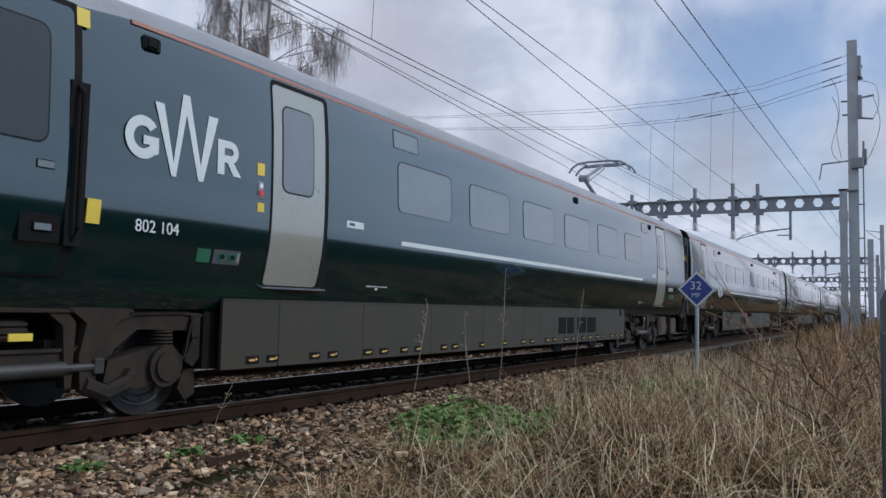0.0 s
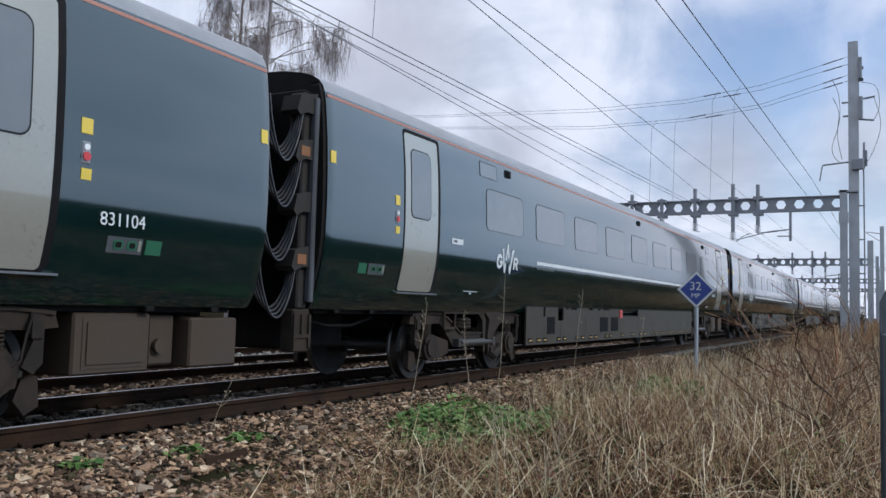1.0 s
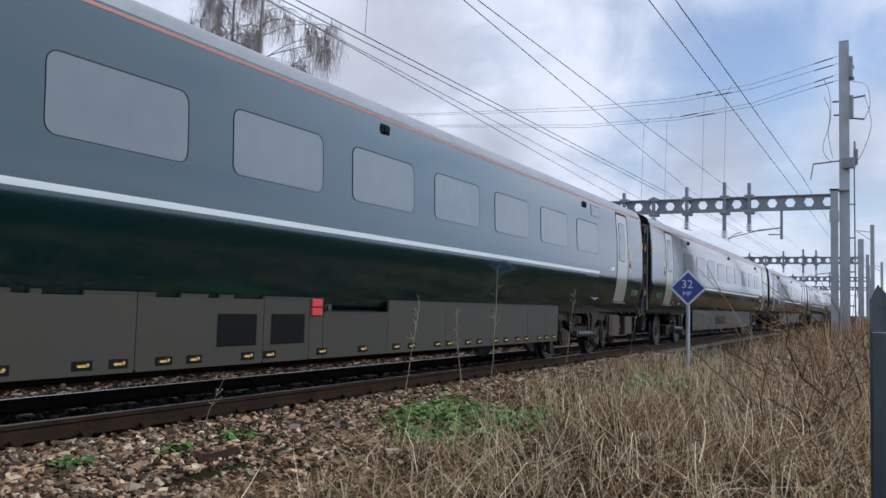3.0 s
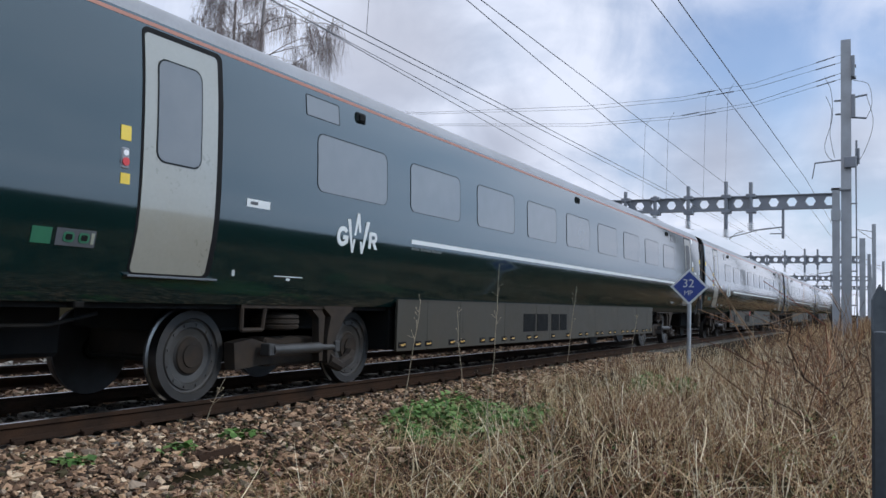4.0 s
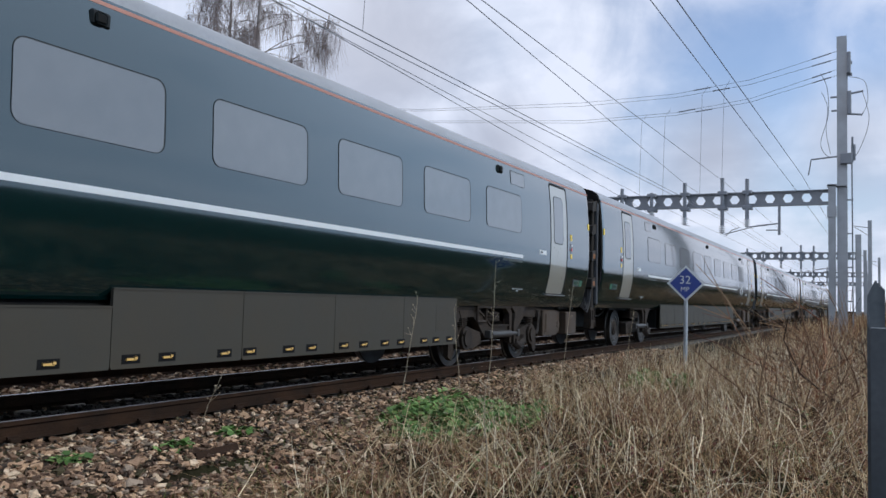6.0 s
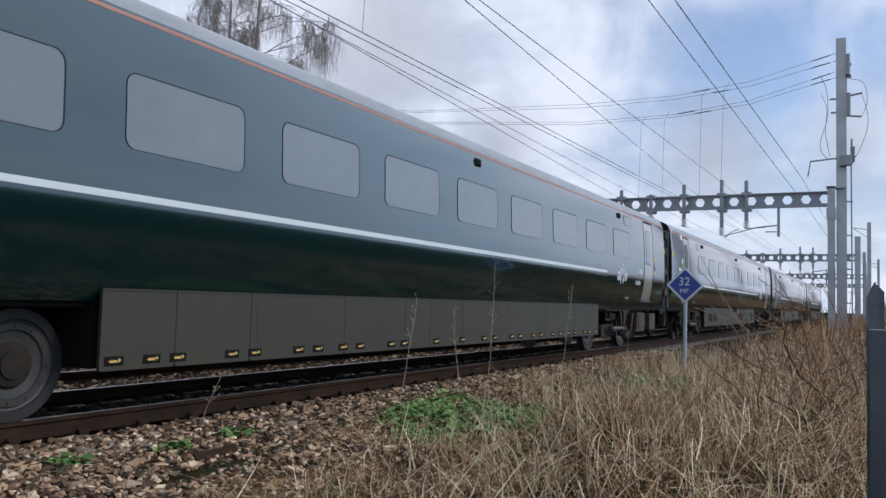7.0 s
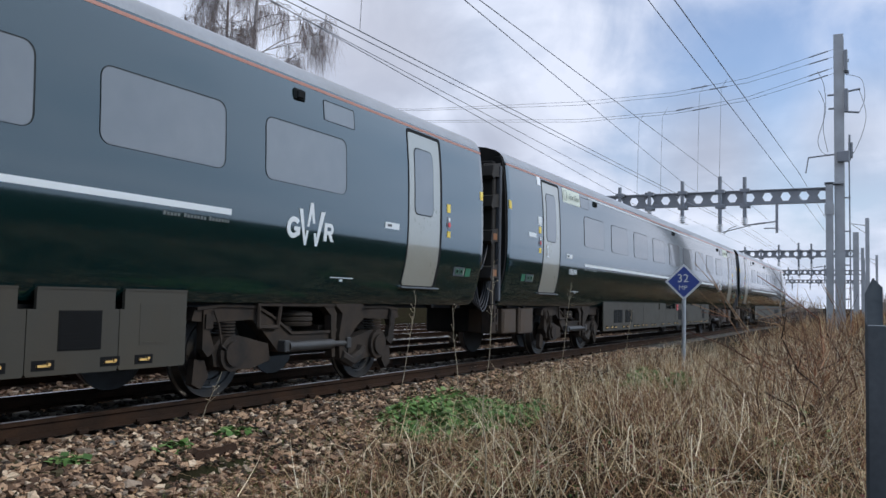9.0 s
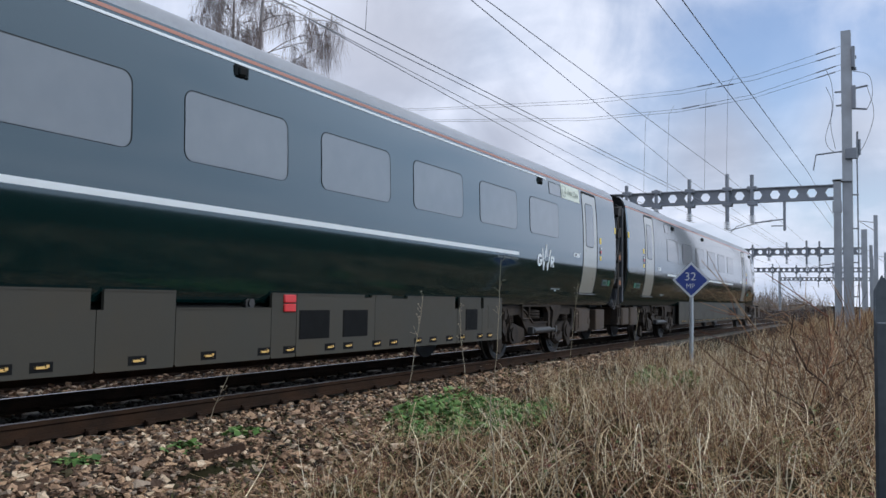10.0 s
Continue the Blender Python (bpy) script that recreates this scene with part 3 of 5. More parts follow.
BUFFET = dict(seams=(6.50, 9.25, 10.27, 12.11, 12.97, 14.30, 14.72, 16.30, 18.58, 19.45, 20.22), low=(12.97, 14.30), red=14.49, gear=13.92,
              slots=((12.05, 12.18, 0.17), (16.05, 16.22, 0.03), (16.7, 17.1, 0.035), (18.50, 18.66, 0.17), (19.40, 19.50, 0.17)),
              grilles=((7.38, 7.74), (7.78, 8.14), (8.43, 8.74), (8.79, 9.10), (14.77, 15.33), (15.60, 16.13), (18.86, 19.27)), hatches=((19.67, 20.02),))
TRAILER = dict(seams=(6.66, 7.49, 8.51, 10.2, 11.64, 12.35, 13.4, 15.2, 17.0, 18.7, 20.40), low=None, red=None, slots=(),
               grilles=((11.03, 11.60), (11.68, 12.25), (12.44, 12.86), (12.92, 13.31)), hatches=((8.60, 9.18), (19.80, 20.17)))
PLAIN = dict(TRAILER, grilles=())
CAB = dict(seams=(6.77, 7.62, 9.2, 10.9, 12.6, 14.2, 15.75, 16.93, 18.4, 20.15, 20.42), low=None, red=None, slots=((20.02, 20.14, 0.14),),
           grilles=((15.95, 16.37), (16.44, 16.83), (17.04, 17.58), (17.68, 18.23)), hatches=((14.95, 15.50),))
SKIRTS = {1: CAB, 2: ENGINE, 3: ENGINE, 4: TRAILER, 5: ENGINE, 6: PLAIN, 7: BUFFET, 8: BUFFET, 9: CAB}


def add_skirt(car, plan):
    """Grey equipment panels below the body, with latches in dark pockets along their foot."""
    foot, crest = 0.40, 1.085

    def pocket(bm):
        box(bm, 1.175, 1.2265, 0, 0.20, 0.440, 0.520, slot=0)
        box(bm, 1.20, 1.236, 0.04, 0.155, 0.462, 0.494, 0.006, slot=1)
        box(bm, 1.20, 1.240, 0.125, 0.165, 0.470, 0.504, 0.006, slot=1)

    panels = []
    for a, b in zip(plan["seams"], plan["seams"][1:]):
        top = 0.93 if plan["low"] == (a, b) else crest
        cuts = tuple((round(max(p, a + 0.004) - a, 3), round(min(q, b - 0.004) - a, 3), d) for p, q, d in plan["slots"] if q > a + 0.01 and p < b - 0.01)

        def panel(bm, w=b - a, top=top, cuts=cuts):
            pts = [(0.004, foot + 0.02), (0.004, top)]
            for p, q, d in cuts:
                if p <= 0.0041:
                    pts[-1] = (0.004, top - d)
                else:
                    pts += [(p, top), (p, top - d)]
                pts += [(q, top - d)] + ([(q, top)] if q < w - 0.0041 else [])
            if not cuts or cuts[-1][1] < w - 0.0041:
                pts.append((w - 0.004, top))
            pts += [(w - 0.004, foot + 0.02), (w - 0.02, foot), (0.02, foot)]
            slab(bm, pts, 1.19, 1.224)
            y = 0.004
            for p, q in [(c[0], c[1]) for c in cuts] + [(w - 0.004, w)]:
                if p - y > 0.05:
                    slab(bm, [(y, top - 0.012), (y, top + 0.004), (p, top + 0.004), (p, top - 0.012)], 1.224, 1.230)
                y = q
        pan = put("skirt_panel", shared(("skirt_panel", round(b - a, 3), top, cuts), panel, "skirt"), car, (0, a, 0))
        panels.append((a, b, pan))

    def on_panel(name, me, y, label=""):
        a, b, pan = next((t for t in panels if t[0] <= y < t[1]), panels[-1])
        return put(name, me, pan, (0, y - a, 0), label)
    last = plan["seams"][-1]
    for y in LATCHES:
        if plan["seams"][0] + 0.02 < y < last - 0.2:
            on_panel("latch", shared(("latch",), pocket, ["grille", "latch"]), y, "yellow latch in a dark pocket")
    for a, b in plan["grilles"]:
        def grille(bm, w=b - a):
            slab(bm, [(0, 0.585), (0, 0.905), (w, 0.905), (w, 0.585)], 1.2, 1.228)
            for k in range(11):
                z = 0.597 + 0.028 * k
                box(bm, 1.228, 1.233, 0.015, w - 0.015, z, z + 0.010)
        on_panel("grille", shared(("grille", round(b - a, 3)), grille, "grille"), a, "black louvred grille")
    for a, b in plan["hatches"]:
        def hatch(bm, w=b - a):
            slab(bm, [(0, 0.60), (0, 0.96), (w, 0.96), (w, 0.60)], 1.21, 1.2265)
            for y in (0.05, w - 0.17):
                box(bm, 1.22, 1.2295, y, y + 0.12, 0.615, 0.63)
        on_panel("hatch", shared(("hatch", round(b - a, 3)), hatch, "skirt"), a, "small grey hatch with two catches")
    if plan["red"]:
        for z in (0.885, 0.985):
            put("red_marker", shared(("red_plate",), lambda bm: box(bm, 1.2, 1.245, 0, 0.20, 0, 0.088, 0.01), "red"), car, (0, plan["red"], z), "red square marker")

        def gear(bm):
            rod(bm, (1.0, 0.12, 0.86), (1.16, 0.12, 0.86), 0.07, 12)
            rod(bm, (1.16, 0.12, 0.86), (1.18, 0.12, 0.86), 0.04, 12)
            bent_rod(bm, [(1.15, 0.12, 0.80), (1.17, 0.05, 0.70), (1.15, 0.14, 0.62), (1.12, 0.3, 0.60)], 0.02, 6)
            box(bm, 0.95, 1.1, -0.05, 0.35, 0.95, 1.04, 0.01)
        put("filler_gear", shared(("filler_gear",), gear, "wheel"), car, (0, plan["gear"], 0.12))


def add_gangway(car, upper, loops):
    """Bellows, jumper cables and their boxes at the front end."""
    def bellows(bm):
        rings = []
        for k in range(21):
            y, g = -0.5 + k * 0.05, 0.06 * (k % 2)
            rings.append([bm.verts.new(p) for p in ((-0.62 + g, y, 1.1 + g), (0.62 - g, y, 1.1 + g), (0.62 - g, y, 3.42 - g), (-0.62 + g, y, 3.42 - g))])
        for a, b in zip(rings, rings[1:]):
            for k in range(4):
                bm.faces.new((a[k], a[(k + 1) % 4], b[(k + 1) % 4], b[k]))
        bm.faces.new(rings[0]); bm.faces.new(rings[-1][::-1])
    put("gangway_bellows", shared(("bellows",), bellows, "rubber"), car, (0, 0, 0), "black folded gangway bellows")
    put("end_rim", shared(("end_rim",), lambda bm: [patch(bm, 0.44, 0.50, 1.04, 3.56, 0.05, -0.03, 0.10)], "under"), car, (0, 0, 0))
    put("end_wall", shared(("end_wall",), lambda bm: box(bm, -1.12, 1.12, 0.30, 0.46, 1.05, 3.45, 0.02), "under"), car)
    put("end_pillar", shared(("end_pillar",), lambda bm: [box(bm, 0.96, 1.17, 0.24, 0.42, 0.98, 3.40, 0.02)], "dustbox"), car, (0, 0, 0), "dusty dark cable pillar")
    put("end_strip", shared(("end_strip",), lambda bm: [box(bm, 1.17, 1.25, 0.36, 0.44, 1.05, 3.36, 0.015)], "endstrip"), car, (0, 0, 0), "upright grey edge strip")

    def hood(bm):
        slab(bm, [(0.42, 0.27), (0.12, 0.20), (0.07, 0.02), (0.12, -0.03), (0.24, 0.02), (0.42, 0.02)], 0.98, 1.22)
    for k, z in enumerate((1.42, 2.03, 2.62, 3.14)):
        box_ = put("junction_box", shared(("jbox",), hood, "dustbox"), car, (0, 0, z), "dusty brown cable junction hood")
        if k in ((0, 2) if upper else (0, 1)):
            put("warning_sticker", shared(("wsticker",), lambda bm: box(bm, 1.22, 1.224, 0.16, 0.31, 0.05, 0.16), "amber"), box_, (0, 0, 0), "orange warning sticker")
    for z, count in loops:
        for j in range(count):
            def loop(bm, j=j):
                pts = []
                for i in range(15):
                    a = i / 14
                    y = -0.46 + (0.70 - 0.035 * j) * a + 0.02 * j
                    pts.append((1.04 + 0.04 * j, y, 0.10 * (1 - a) - (0.47 + 0.035 * j) * (4 * a * (1 - a)) ** 0.8 + 0.03))
                bent_rod(bm, pts, 0.014, 6)
            put("jumper_cable", shared(("cable", j), loop, "cable", True), car, (0, 0, z))
    put("cable_bracket", shared(("cbracket",), lambda bm: [box(bm, 1.0, 1.16, 0.20, 0.50, 0.50, 0.98, 0.02), box(bm, 1.16, 1.18, 0.20, 0.24, 0.55, 0.92), box(bm, 1.16, 1.18, 0.33, 0.37, 0.70, 0.92), box(bm, 1.16, 1.18, 0.46, 0.50, 0.55, 0.92), box(bm, 1.16, 1.18, 0.24, 0.46, 0.66, 0.70)], "bogie"), car, (0, 0, 0))


def add_underframe(car, bare, boxes_ahead):
    def make(bm):
        box(bm, -1.05, 1.05, 0.7, CAR - 0.7, 0.93, 1.0)
        box(bm, -1.1, 1.1, 6.85, 20.15, 0.40, 0.95)
        for y in (6.7, 20.05):
            box(bm, -1.1, 1.1, y - 0.05, y + 0.25, 0.42, 0.98)
        for y in (4.80, 22.40):
            box(bm, -0.58, 0.58, y - 1.7, y + 1.9, 0.70, 0.94)
            box(bm, -0.60, 0.60, y - 0.9, y + 0.9, 0.35, 0.72)
    put("underframe", shared(("underframe",), make, "under"), car)

    def front(bm):
        box(bm, -0.42, 0.42, 0.85, 2.2, 0.48, 0.95, 0.04)
    put("coupler_box", shared(("front_gear",), front, "under"), car)

    def wide(bm):
        box(bm, 0.3, 1.06, 0, 0.80, 0.40, 0.92, 0.02)
        slab(bm, [(0.09, 0.45), (0.09, 0.88), (0.75, 0.88), (0.75, 0.45)], 1.055, 1.066)
        slab(bm, [(0.13, 0.49), (0.13, 0.84), (0.71, 0.84), (0.71, 0.49)], 1.060, 1.078)

    def small(bm):
        box(bm, 0.4, 0.98, 0, 0.31, 0.44, 0.90, 0.02)
        rod(bm, (0.96, 0.11, 0.62), (1.03, 0.11, 0.62), 0.07, 10)
    if not bare:
        put("equipment_case", shared(("case",), lambda bm: box(bm, -0.6, 0.6, 24.55, CAR - 0.6, 0.62, 0.95, 0.02), "under"), car)
        put("equipment_box", shared(("wide_box",), wide, "box"), car, (0, 24.48, 0), "dusty brown equipment box with a panel")
        put("equipment_box", shared(("small_box",), small, "box"), car, (0, 25.33, 0), "small dusty brown equipment box")
        put("equipment_box", shared(("end_box",), lambda bm: box(bm, 0.3, 1.10, 0, 0.64, 0.41, 0.88, 0.02), "box"), car, (0, 25.72, 0), "plain dusty brown equipment box")
    if boxes_ahead:
        for y, w, z0, z1 in ((0.93, 0.62, 0.48, 0.92), (1.68, 0.70, 0.46, 0.95)):
            put("equipment_box", shared(("front_box", w), lambda bm, w=w, z0=z0, z1=z1: [box(bm, 0.3, 1.08, 0, w, z0, z1, 0.02), slab(bm, [(0.05, z0 + 0.05), (0.05, z1 - 0.05), (w - 0.05, z1 - 0.05), (w - 0.05, z0 + 0.05)], 1.07, 1.09)], "box"), car, (0, y, 0), "dusty brown equipment box behind the coupling")
    for y in (1.0, 1.75, 25.15, 25.95):
        put("cross_pipe", shared(("pipe",), lambda bm: bent_rod(bm, [(0.85, 0.8, 0.85), (0.88, 1.2, 0.78), (0.88, 1.7, 0.78), (0.86, 2.2, 0.88)], 0.02, 6), "under"), car) if y == 1.0 else None
        put("step_bracket", shared(("stepb",), lambda bm: box(bm, 0.9, 1.14, 0, 0.10, 0.93, 0.985, 0.01), "under"), car, (0, y, 0))


def add_roof_gear(car, seed):
    rnd = random.Random(seed + 50)
    put("orange_line", shared(("orange", "l"), lambda bm: patch(bm, 0.52, CAR - 0.52, 3.398, 3.434, 0, 0.003, 0.006), "orange"), car, (0, 0, 0), "thin orange cantrail line") if seed not in (1, 9) else None
    for y, w in ((5.5 + rnd.random(), 1.6), (9 + rnd.random(), 2.2), (14 + rnd.random(), 2.4), (19 + rnd.random(), 1.8)):
        put("roof_cover", shared(("roof_cover", w), lambda bm, w=w: [box(bm, -0.72, 0.72, 0, w, 3.72, 3.80, 0.03), box(bm, -0.6, 0.6, 0.1, w - 0.1, 3.78, 3.83, 0.02)], "roof"), car, (0, y, 0))


def add_pods(car, ys):
    for y in ys:
        put("side_camera", shared(("pod",), lambda bm: [box(bm, 1.26, 1.318, 0, 0.20, 3.20, 3.335, 0.02, slot=0), box(bm, 1.31, 1.338, 0.03, 0.15, 3.215, 3.315, 0.02, slot=1)], ["seal", "under"]), car, (0, y, 0), "small black side camera")


CARS, WHEELSETS = [], []
NUMBERS = {1: ("831104", 24.45), 2: ("832104", 23.22), 4: ("834104", 23.17), 6: ("836104", 23.22), 7: ("837104", 3.77), 8: ("838104", 3.70)}
# heights of the jumper cables and how many hang there
LOOPS = {2: ((1.38, 4), (1.99, 4), (2.60, 5), (3.10, 5)), 3: ((1.38, 3), (1.99, 2), (2.60, 4)), 5: ((1.38, 3), (2.60, 4)), 7: ((1.38, 4), (1.99, 2)), 9: ((1.38, 4), (1.99, 4), (2.60, 5), (3.10, 4))}
LABELS = {1: "dark green leading carriage with cab, pantograph and silver doors", 9: "dark green trailing cab carriage with silver doors"}


def build_carriage(i):
    inside = i in (4, 6)
    nose = -1 if i == 1 else 1 if i == 9 else 0
    car = new("train_carriage")
    tagged(car, LABELS.get(i, "dark green passenger carriage on bare-wheeled bogies" if inside else "dark green glossy passenger carriage with grey skirts"), "train carriage", "carriages of the train")
    put("body", shared(("body", nose), lambda bm: body_shell(bm, nose), ["green", "roof", "under"], True), car, label="glossy dark green body with a grey roof")
    # doors and windows
    if nose == -1:
        doors, wins, smalls = (7.27, 23.10), [9.735 + 2.059 * k for k in range(6)], (9.655, 21.64)
        add_door(car, 4.02, 0, dark=True)
        put("cab_handrail", shared(("handrail",), lambda bm: [bent_rod(bm, [(1.35, 4.96, 1.5), (1.42, 4.96, 1.6), (1.42, 4.96, 2.65), (1.35, 4.96, 2.72)], 0.02, 6), box(bm, 1.30, 1.356, 4.89, 5.06, 1.46, 2.75)], "under"), car, (0, 0, 0))
        for z in (1.47, 1.94):
            put("door_recess", shared(("recess",), lambda bm: [box(bm, 1.25, 1.368, 0, 0.34, 0, 0.22, slot=0), box(bm, 1.34, 1.39, 0.10, 0.26, 0.08, 0.15, 0.01, slot=1)], ["grille", "tread"]), car, (0 if z > 2 else -0.02, 4.52, z), "recessed door handle")
        put("emblem", shared(("emblem", 1.39), lambda bm: emblem(bm, 1.39, 2.435), "white"), car, (0, 5.425, 0), "white operator mark of plain shapes")
        put("fleet_number", words("802", "802 104", 0.15, "white"), car, (1.342, 5.57, 1.635), "white fleet number")
        add_plate(car, "warning_sticker", 4.95, 0.12, 3.21, 3.36, "yellow", "yellow warning sticker")
        add_plate(car, "warning_sticker", 5.09, 0.13, 1.655, 1.85, "yellow", "yellow warning sticker")
        put("bogie_plate", shared(("bogie_plate",), lambda bm: box(bm, 1.125, 1.145, 0, 0.20, 0.725, 0.785, 0.004), "yellow"), car, (0, 4.63, 0), "yellow plate on the bogie")
        add_plate(car, "cab_sill", 3.9, 0.9, 1.312, 1.326, "white", "thin pale line under the cab door")
        line = (9.84, 21.62)
    elif nose == 1:
        doors, wins, smalls = (2.16, 18.8), [4.64 + 2.059 * k for k in range(6)], (4.45,)
        line = (4.7, 16.2)
    else:
        doors, wins, smalls = (2.16, 24.05), [4.642 + 2.059 * k for k in range(9)], (4.45, 22.15)
        line = (6.76, 22.68) if i < 6 else (4.70, 20.63)
    for y in doors:
        add_door(car, y, 0)
    for y in wins:
        add_window(car, y, 1.472, 2.262, 2.925, 0.11)
    for y in smalls:
        add_window(car, y, 0.63, 3.085, 3.325, 0.02)
    add_pods(car, (5.43, 13.55, 21.6) if nose == 0 else ((5.60, 16.57, 22.35) if nose < 0 else (5.43, 10.0, 21.3)))
    add_plate(car, "white_band", line[0], line[1] - line[0], 1.832, 1.890, "white", "white waist band")
    if i == 8:
        add_plate(car, "white_upper_band", 5.10, 16.95, 3.338, 3.366, "white", "thin white first class band")
        for y in (3.35, 22.82):
            panel = add_plate(car, "class_panel", y, 1.08, 3.085, 3.375, "cream", "pale first class panel")
            put("class_words", words("fc", "First Class", 0.15, "faint"), panel, (1.331, 0.30, 3.18), "grey lettering")
            put("class_box", shared(("cbox",), lambda bm: [patch(bm, 0.05, 0.235, 3.125, 3.335, 0.03, 0.009, 0.012, slot=0), patch(bm, 0.068, 0.217, 3.143, 3.317, 0.02, 0.012, 0.012, slot=1)], ["faint", "cream"]), panel, label="rounded grey box round a figure")
            put("class_figure", words("fc1", "1", 0.19, "faded"), panel, (1.336, 0.095, 3.165), "grey figure one")
        put("class_digit", shared(("one",), lambda bm: slab(bm, [(0.0, 0.0), (0.13, 0.0), (0.13, 0.03), (0.085, 0.03), (0.085, 0.23), (0.055, 0.23), (0.0, 0.185), (0.015, 0.16), (0.045, 0.18), (0.045, 0.03), (0.0, 0.03)], 0, 0.004), "white"), car, (1.364, 2.31, 1.905), "large white figure one")
    if nose == 0:
        for y in (line[0] + 0.02, line[1] - 0.86):
            def slogan(bm):
                for a, b in ((0, 0.21), (0.245, 0.53), (0.565, 0.84)):
                    k = a
                    while k < b - 0.02:
                        patch(bm, k, min(k + 0.03, b), 1.752, 1.79 if k == a else 1.781, 0, 0.005, 0.008)
                        k += 0.042
            put("slogan_bars", shared(("slogan",), slogan, "slogan"), car, (0, y, 0), "small pale unreadable slogan line")
        put("emblem", shared(("emblem", 0.87), lambda bm: emblem(bm, 0.87, 1.80), "white"), car, (0, 5.06 if i < 6 else 21.50, 0), "white operator mark of plain shapes")
    if i in (4, 5):
        put("small_figure", words("eight", "8", 0.085, "white"), car, (1.268, 3.42, 1.262), "small white figure eight")
    if i in NUMBERS:
        put("fleet_number", words(NUMBERS[i][0], NUMBERS[i][0], 0.155, "white"), car, (1.345, NUMBERS[i][1], 1.632), "white fleet number")
    # plates and stickers by the doors
    for y, side in ((doors[0], -1), (doors[1], 1)):
        base = y - 0.22 if side < 0 else y + 1.13
        add_plate(car, "door_sticker", base, 0.105, 2.33, 2.455, "yellow", "yellow sticker")
        add_plate(car, "door_sticker", base + 0.015, 0.095, 1.965, 2.055, "yellow", "yellow sticker")
        put("door_button", shared(("button",), lambda bm: [box(bm, 1.34, 1.362, 0.01, 0.095, 2.09, 2.27, 0.01, slot=0), rod(bm, (1.355, 0.052, 2.15), (1.372, 0.052, 2.15), 0.036, 10, slot=1), rod(bm, (1.355, 0.052, 2.225), (1.368, 0.052, 2.225), 0.026, 10, slot=2)], ["galvdark", "red", "porcelain"]), car, (0, base, 0), "door button with a red ring")
        plate_y, cover_y = (y - 0.95, y - 0.74) if side < 0 else (y + 1.86, y + 1.46)
        add_plate(car, "socket_plate", plate_y, 0.17, 1.42, 1.545, "lime", "small green plate")
        cover = add_plate(car, "socket_cover", cover_y, 0.36, 1.415, 1.55, "endstrip", "dark socket recess with green sockets")

        def sockets(bm):
            for a in (0.06, 0.20):
                patch(bm, a, a + 0.10, 1.445, 1.525, 0.03, 0.012, 0.012, slot=0)
                patch(bm, a + 0.02, a + 0.08, 1.462, 1.508, 0.015, 0.015, 0.012, slot=1)
            patch(bm, 0.315, 0.345, 1.44, 1.53, 0, 0.011, 0.012, slot=2)
        put("socket", shared(("sockets",), sockets, ["lime", "under", "faded"]), cover, label="round green sockets")
        label_ob = add_plate(car, "data_label", y + 1.34 if side < 0 else y - 0.58, 0.35, 1.955, 2.035, "white", "white data label")
        put("print", shared(("data_print",), lambda bm: patch(bm, 0.05, 0.16, 1.98, 2.012, 0.01, 0.009, 0.012), "endstrip"), label_ob, label="dark printed bar")
        if nose == 0 and i in ((7, 8) if side < 0 else (2, 4)):
            add_plate(car, "paper_notice", base - 0.03, 0.17, 2.485, 2.64, "white", "white notice")
            add_plate(car, "paper_notice", y - 0.72 if side < 0 else y + 1.41, 0.36, 2.235, 2.315, "white", "white notice")
            add_plate(car, "tag_plate", base, 0.16, 3.245, 3.40, "porcelain", "small grey tag under the roof line")
        mark = y + 1.92 if side < 0 else y - 1.62
        add_plate(car, "lift_mark", mark, 0.47, 1.282, 1.292, "white", "thin white lifting mark")
        add_plate(car, "lift_arrow", mark + 0.20, 0.06, 1.245, 1.27, "white", "small white lifting arrow")
    for y in (0.54, CAR - 0.64):
        if not (nose < 0 and y < 1) and not (nose > 0 and y > 25):
            add_plate(car, "end_sticker", y, 0.10, 2.645, 2.785, "yellow", "yellow end sticker")
    # below the floor
    for y in ((4.80, 22.40) if i > 1 else (4.82, 22.40)):
        WHEELSETS.extend(add_bogie(car, y, inside))
    add_skirt(car, SKIRTS[i])
    add_underframe(car, i in (4, 7), i in (8, 9))
    if i > 1:
        add_gangway(car, i < 5, LOOPS.get(i, LOOPS[7]))
    if nose:
        lo, hi = (5.5, CAR - 0.52) if nose < 0 else (0.52, 21.5)
        add_plate(car, "orange_line", lo, hi - lo, 3.398, 3.434, "orange", "thin orange cantrail line", 0.003)
    add_roof_gear(car, i)
    if i == 1:
        add_pantograph(car)
    return car


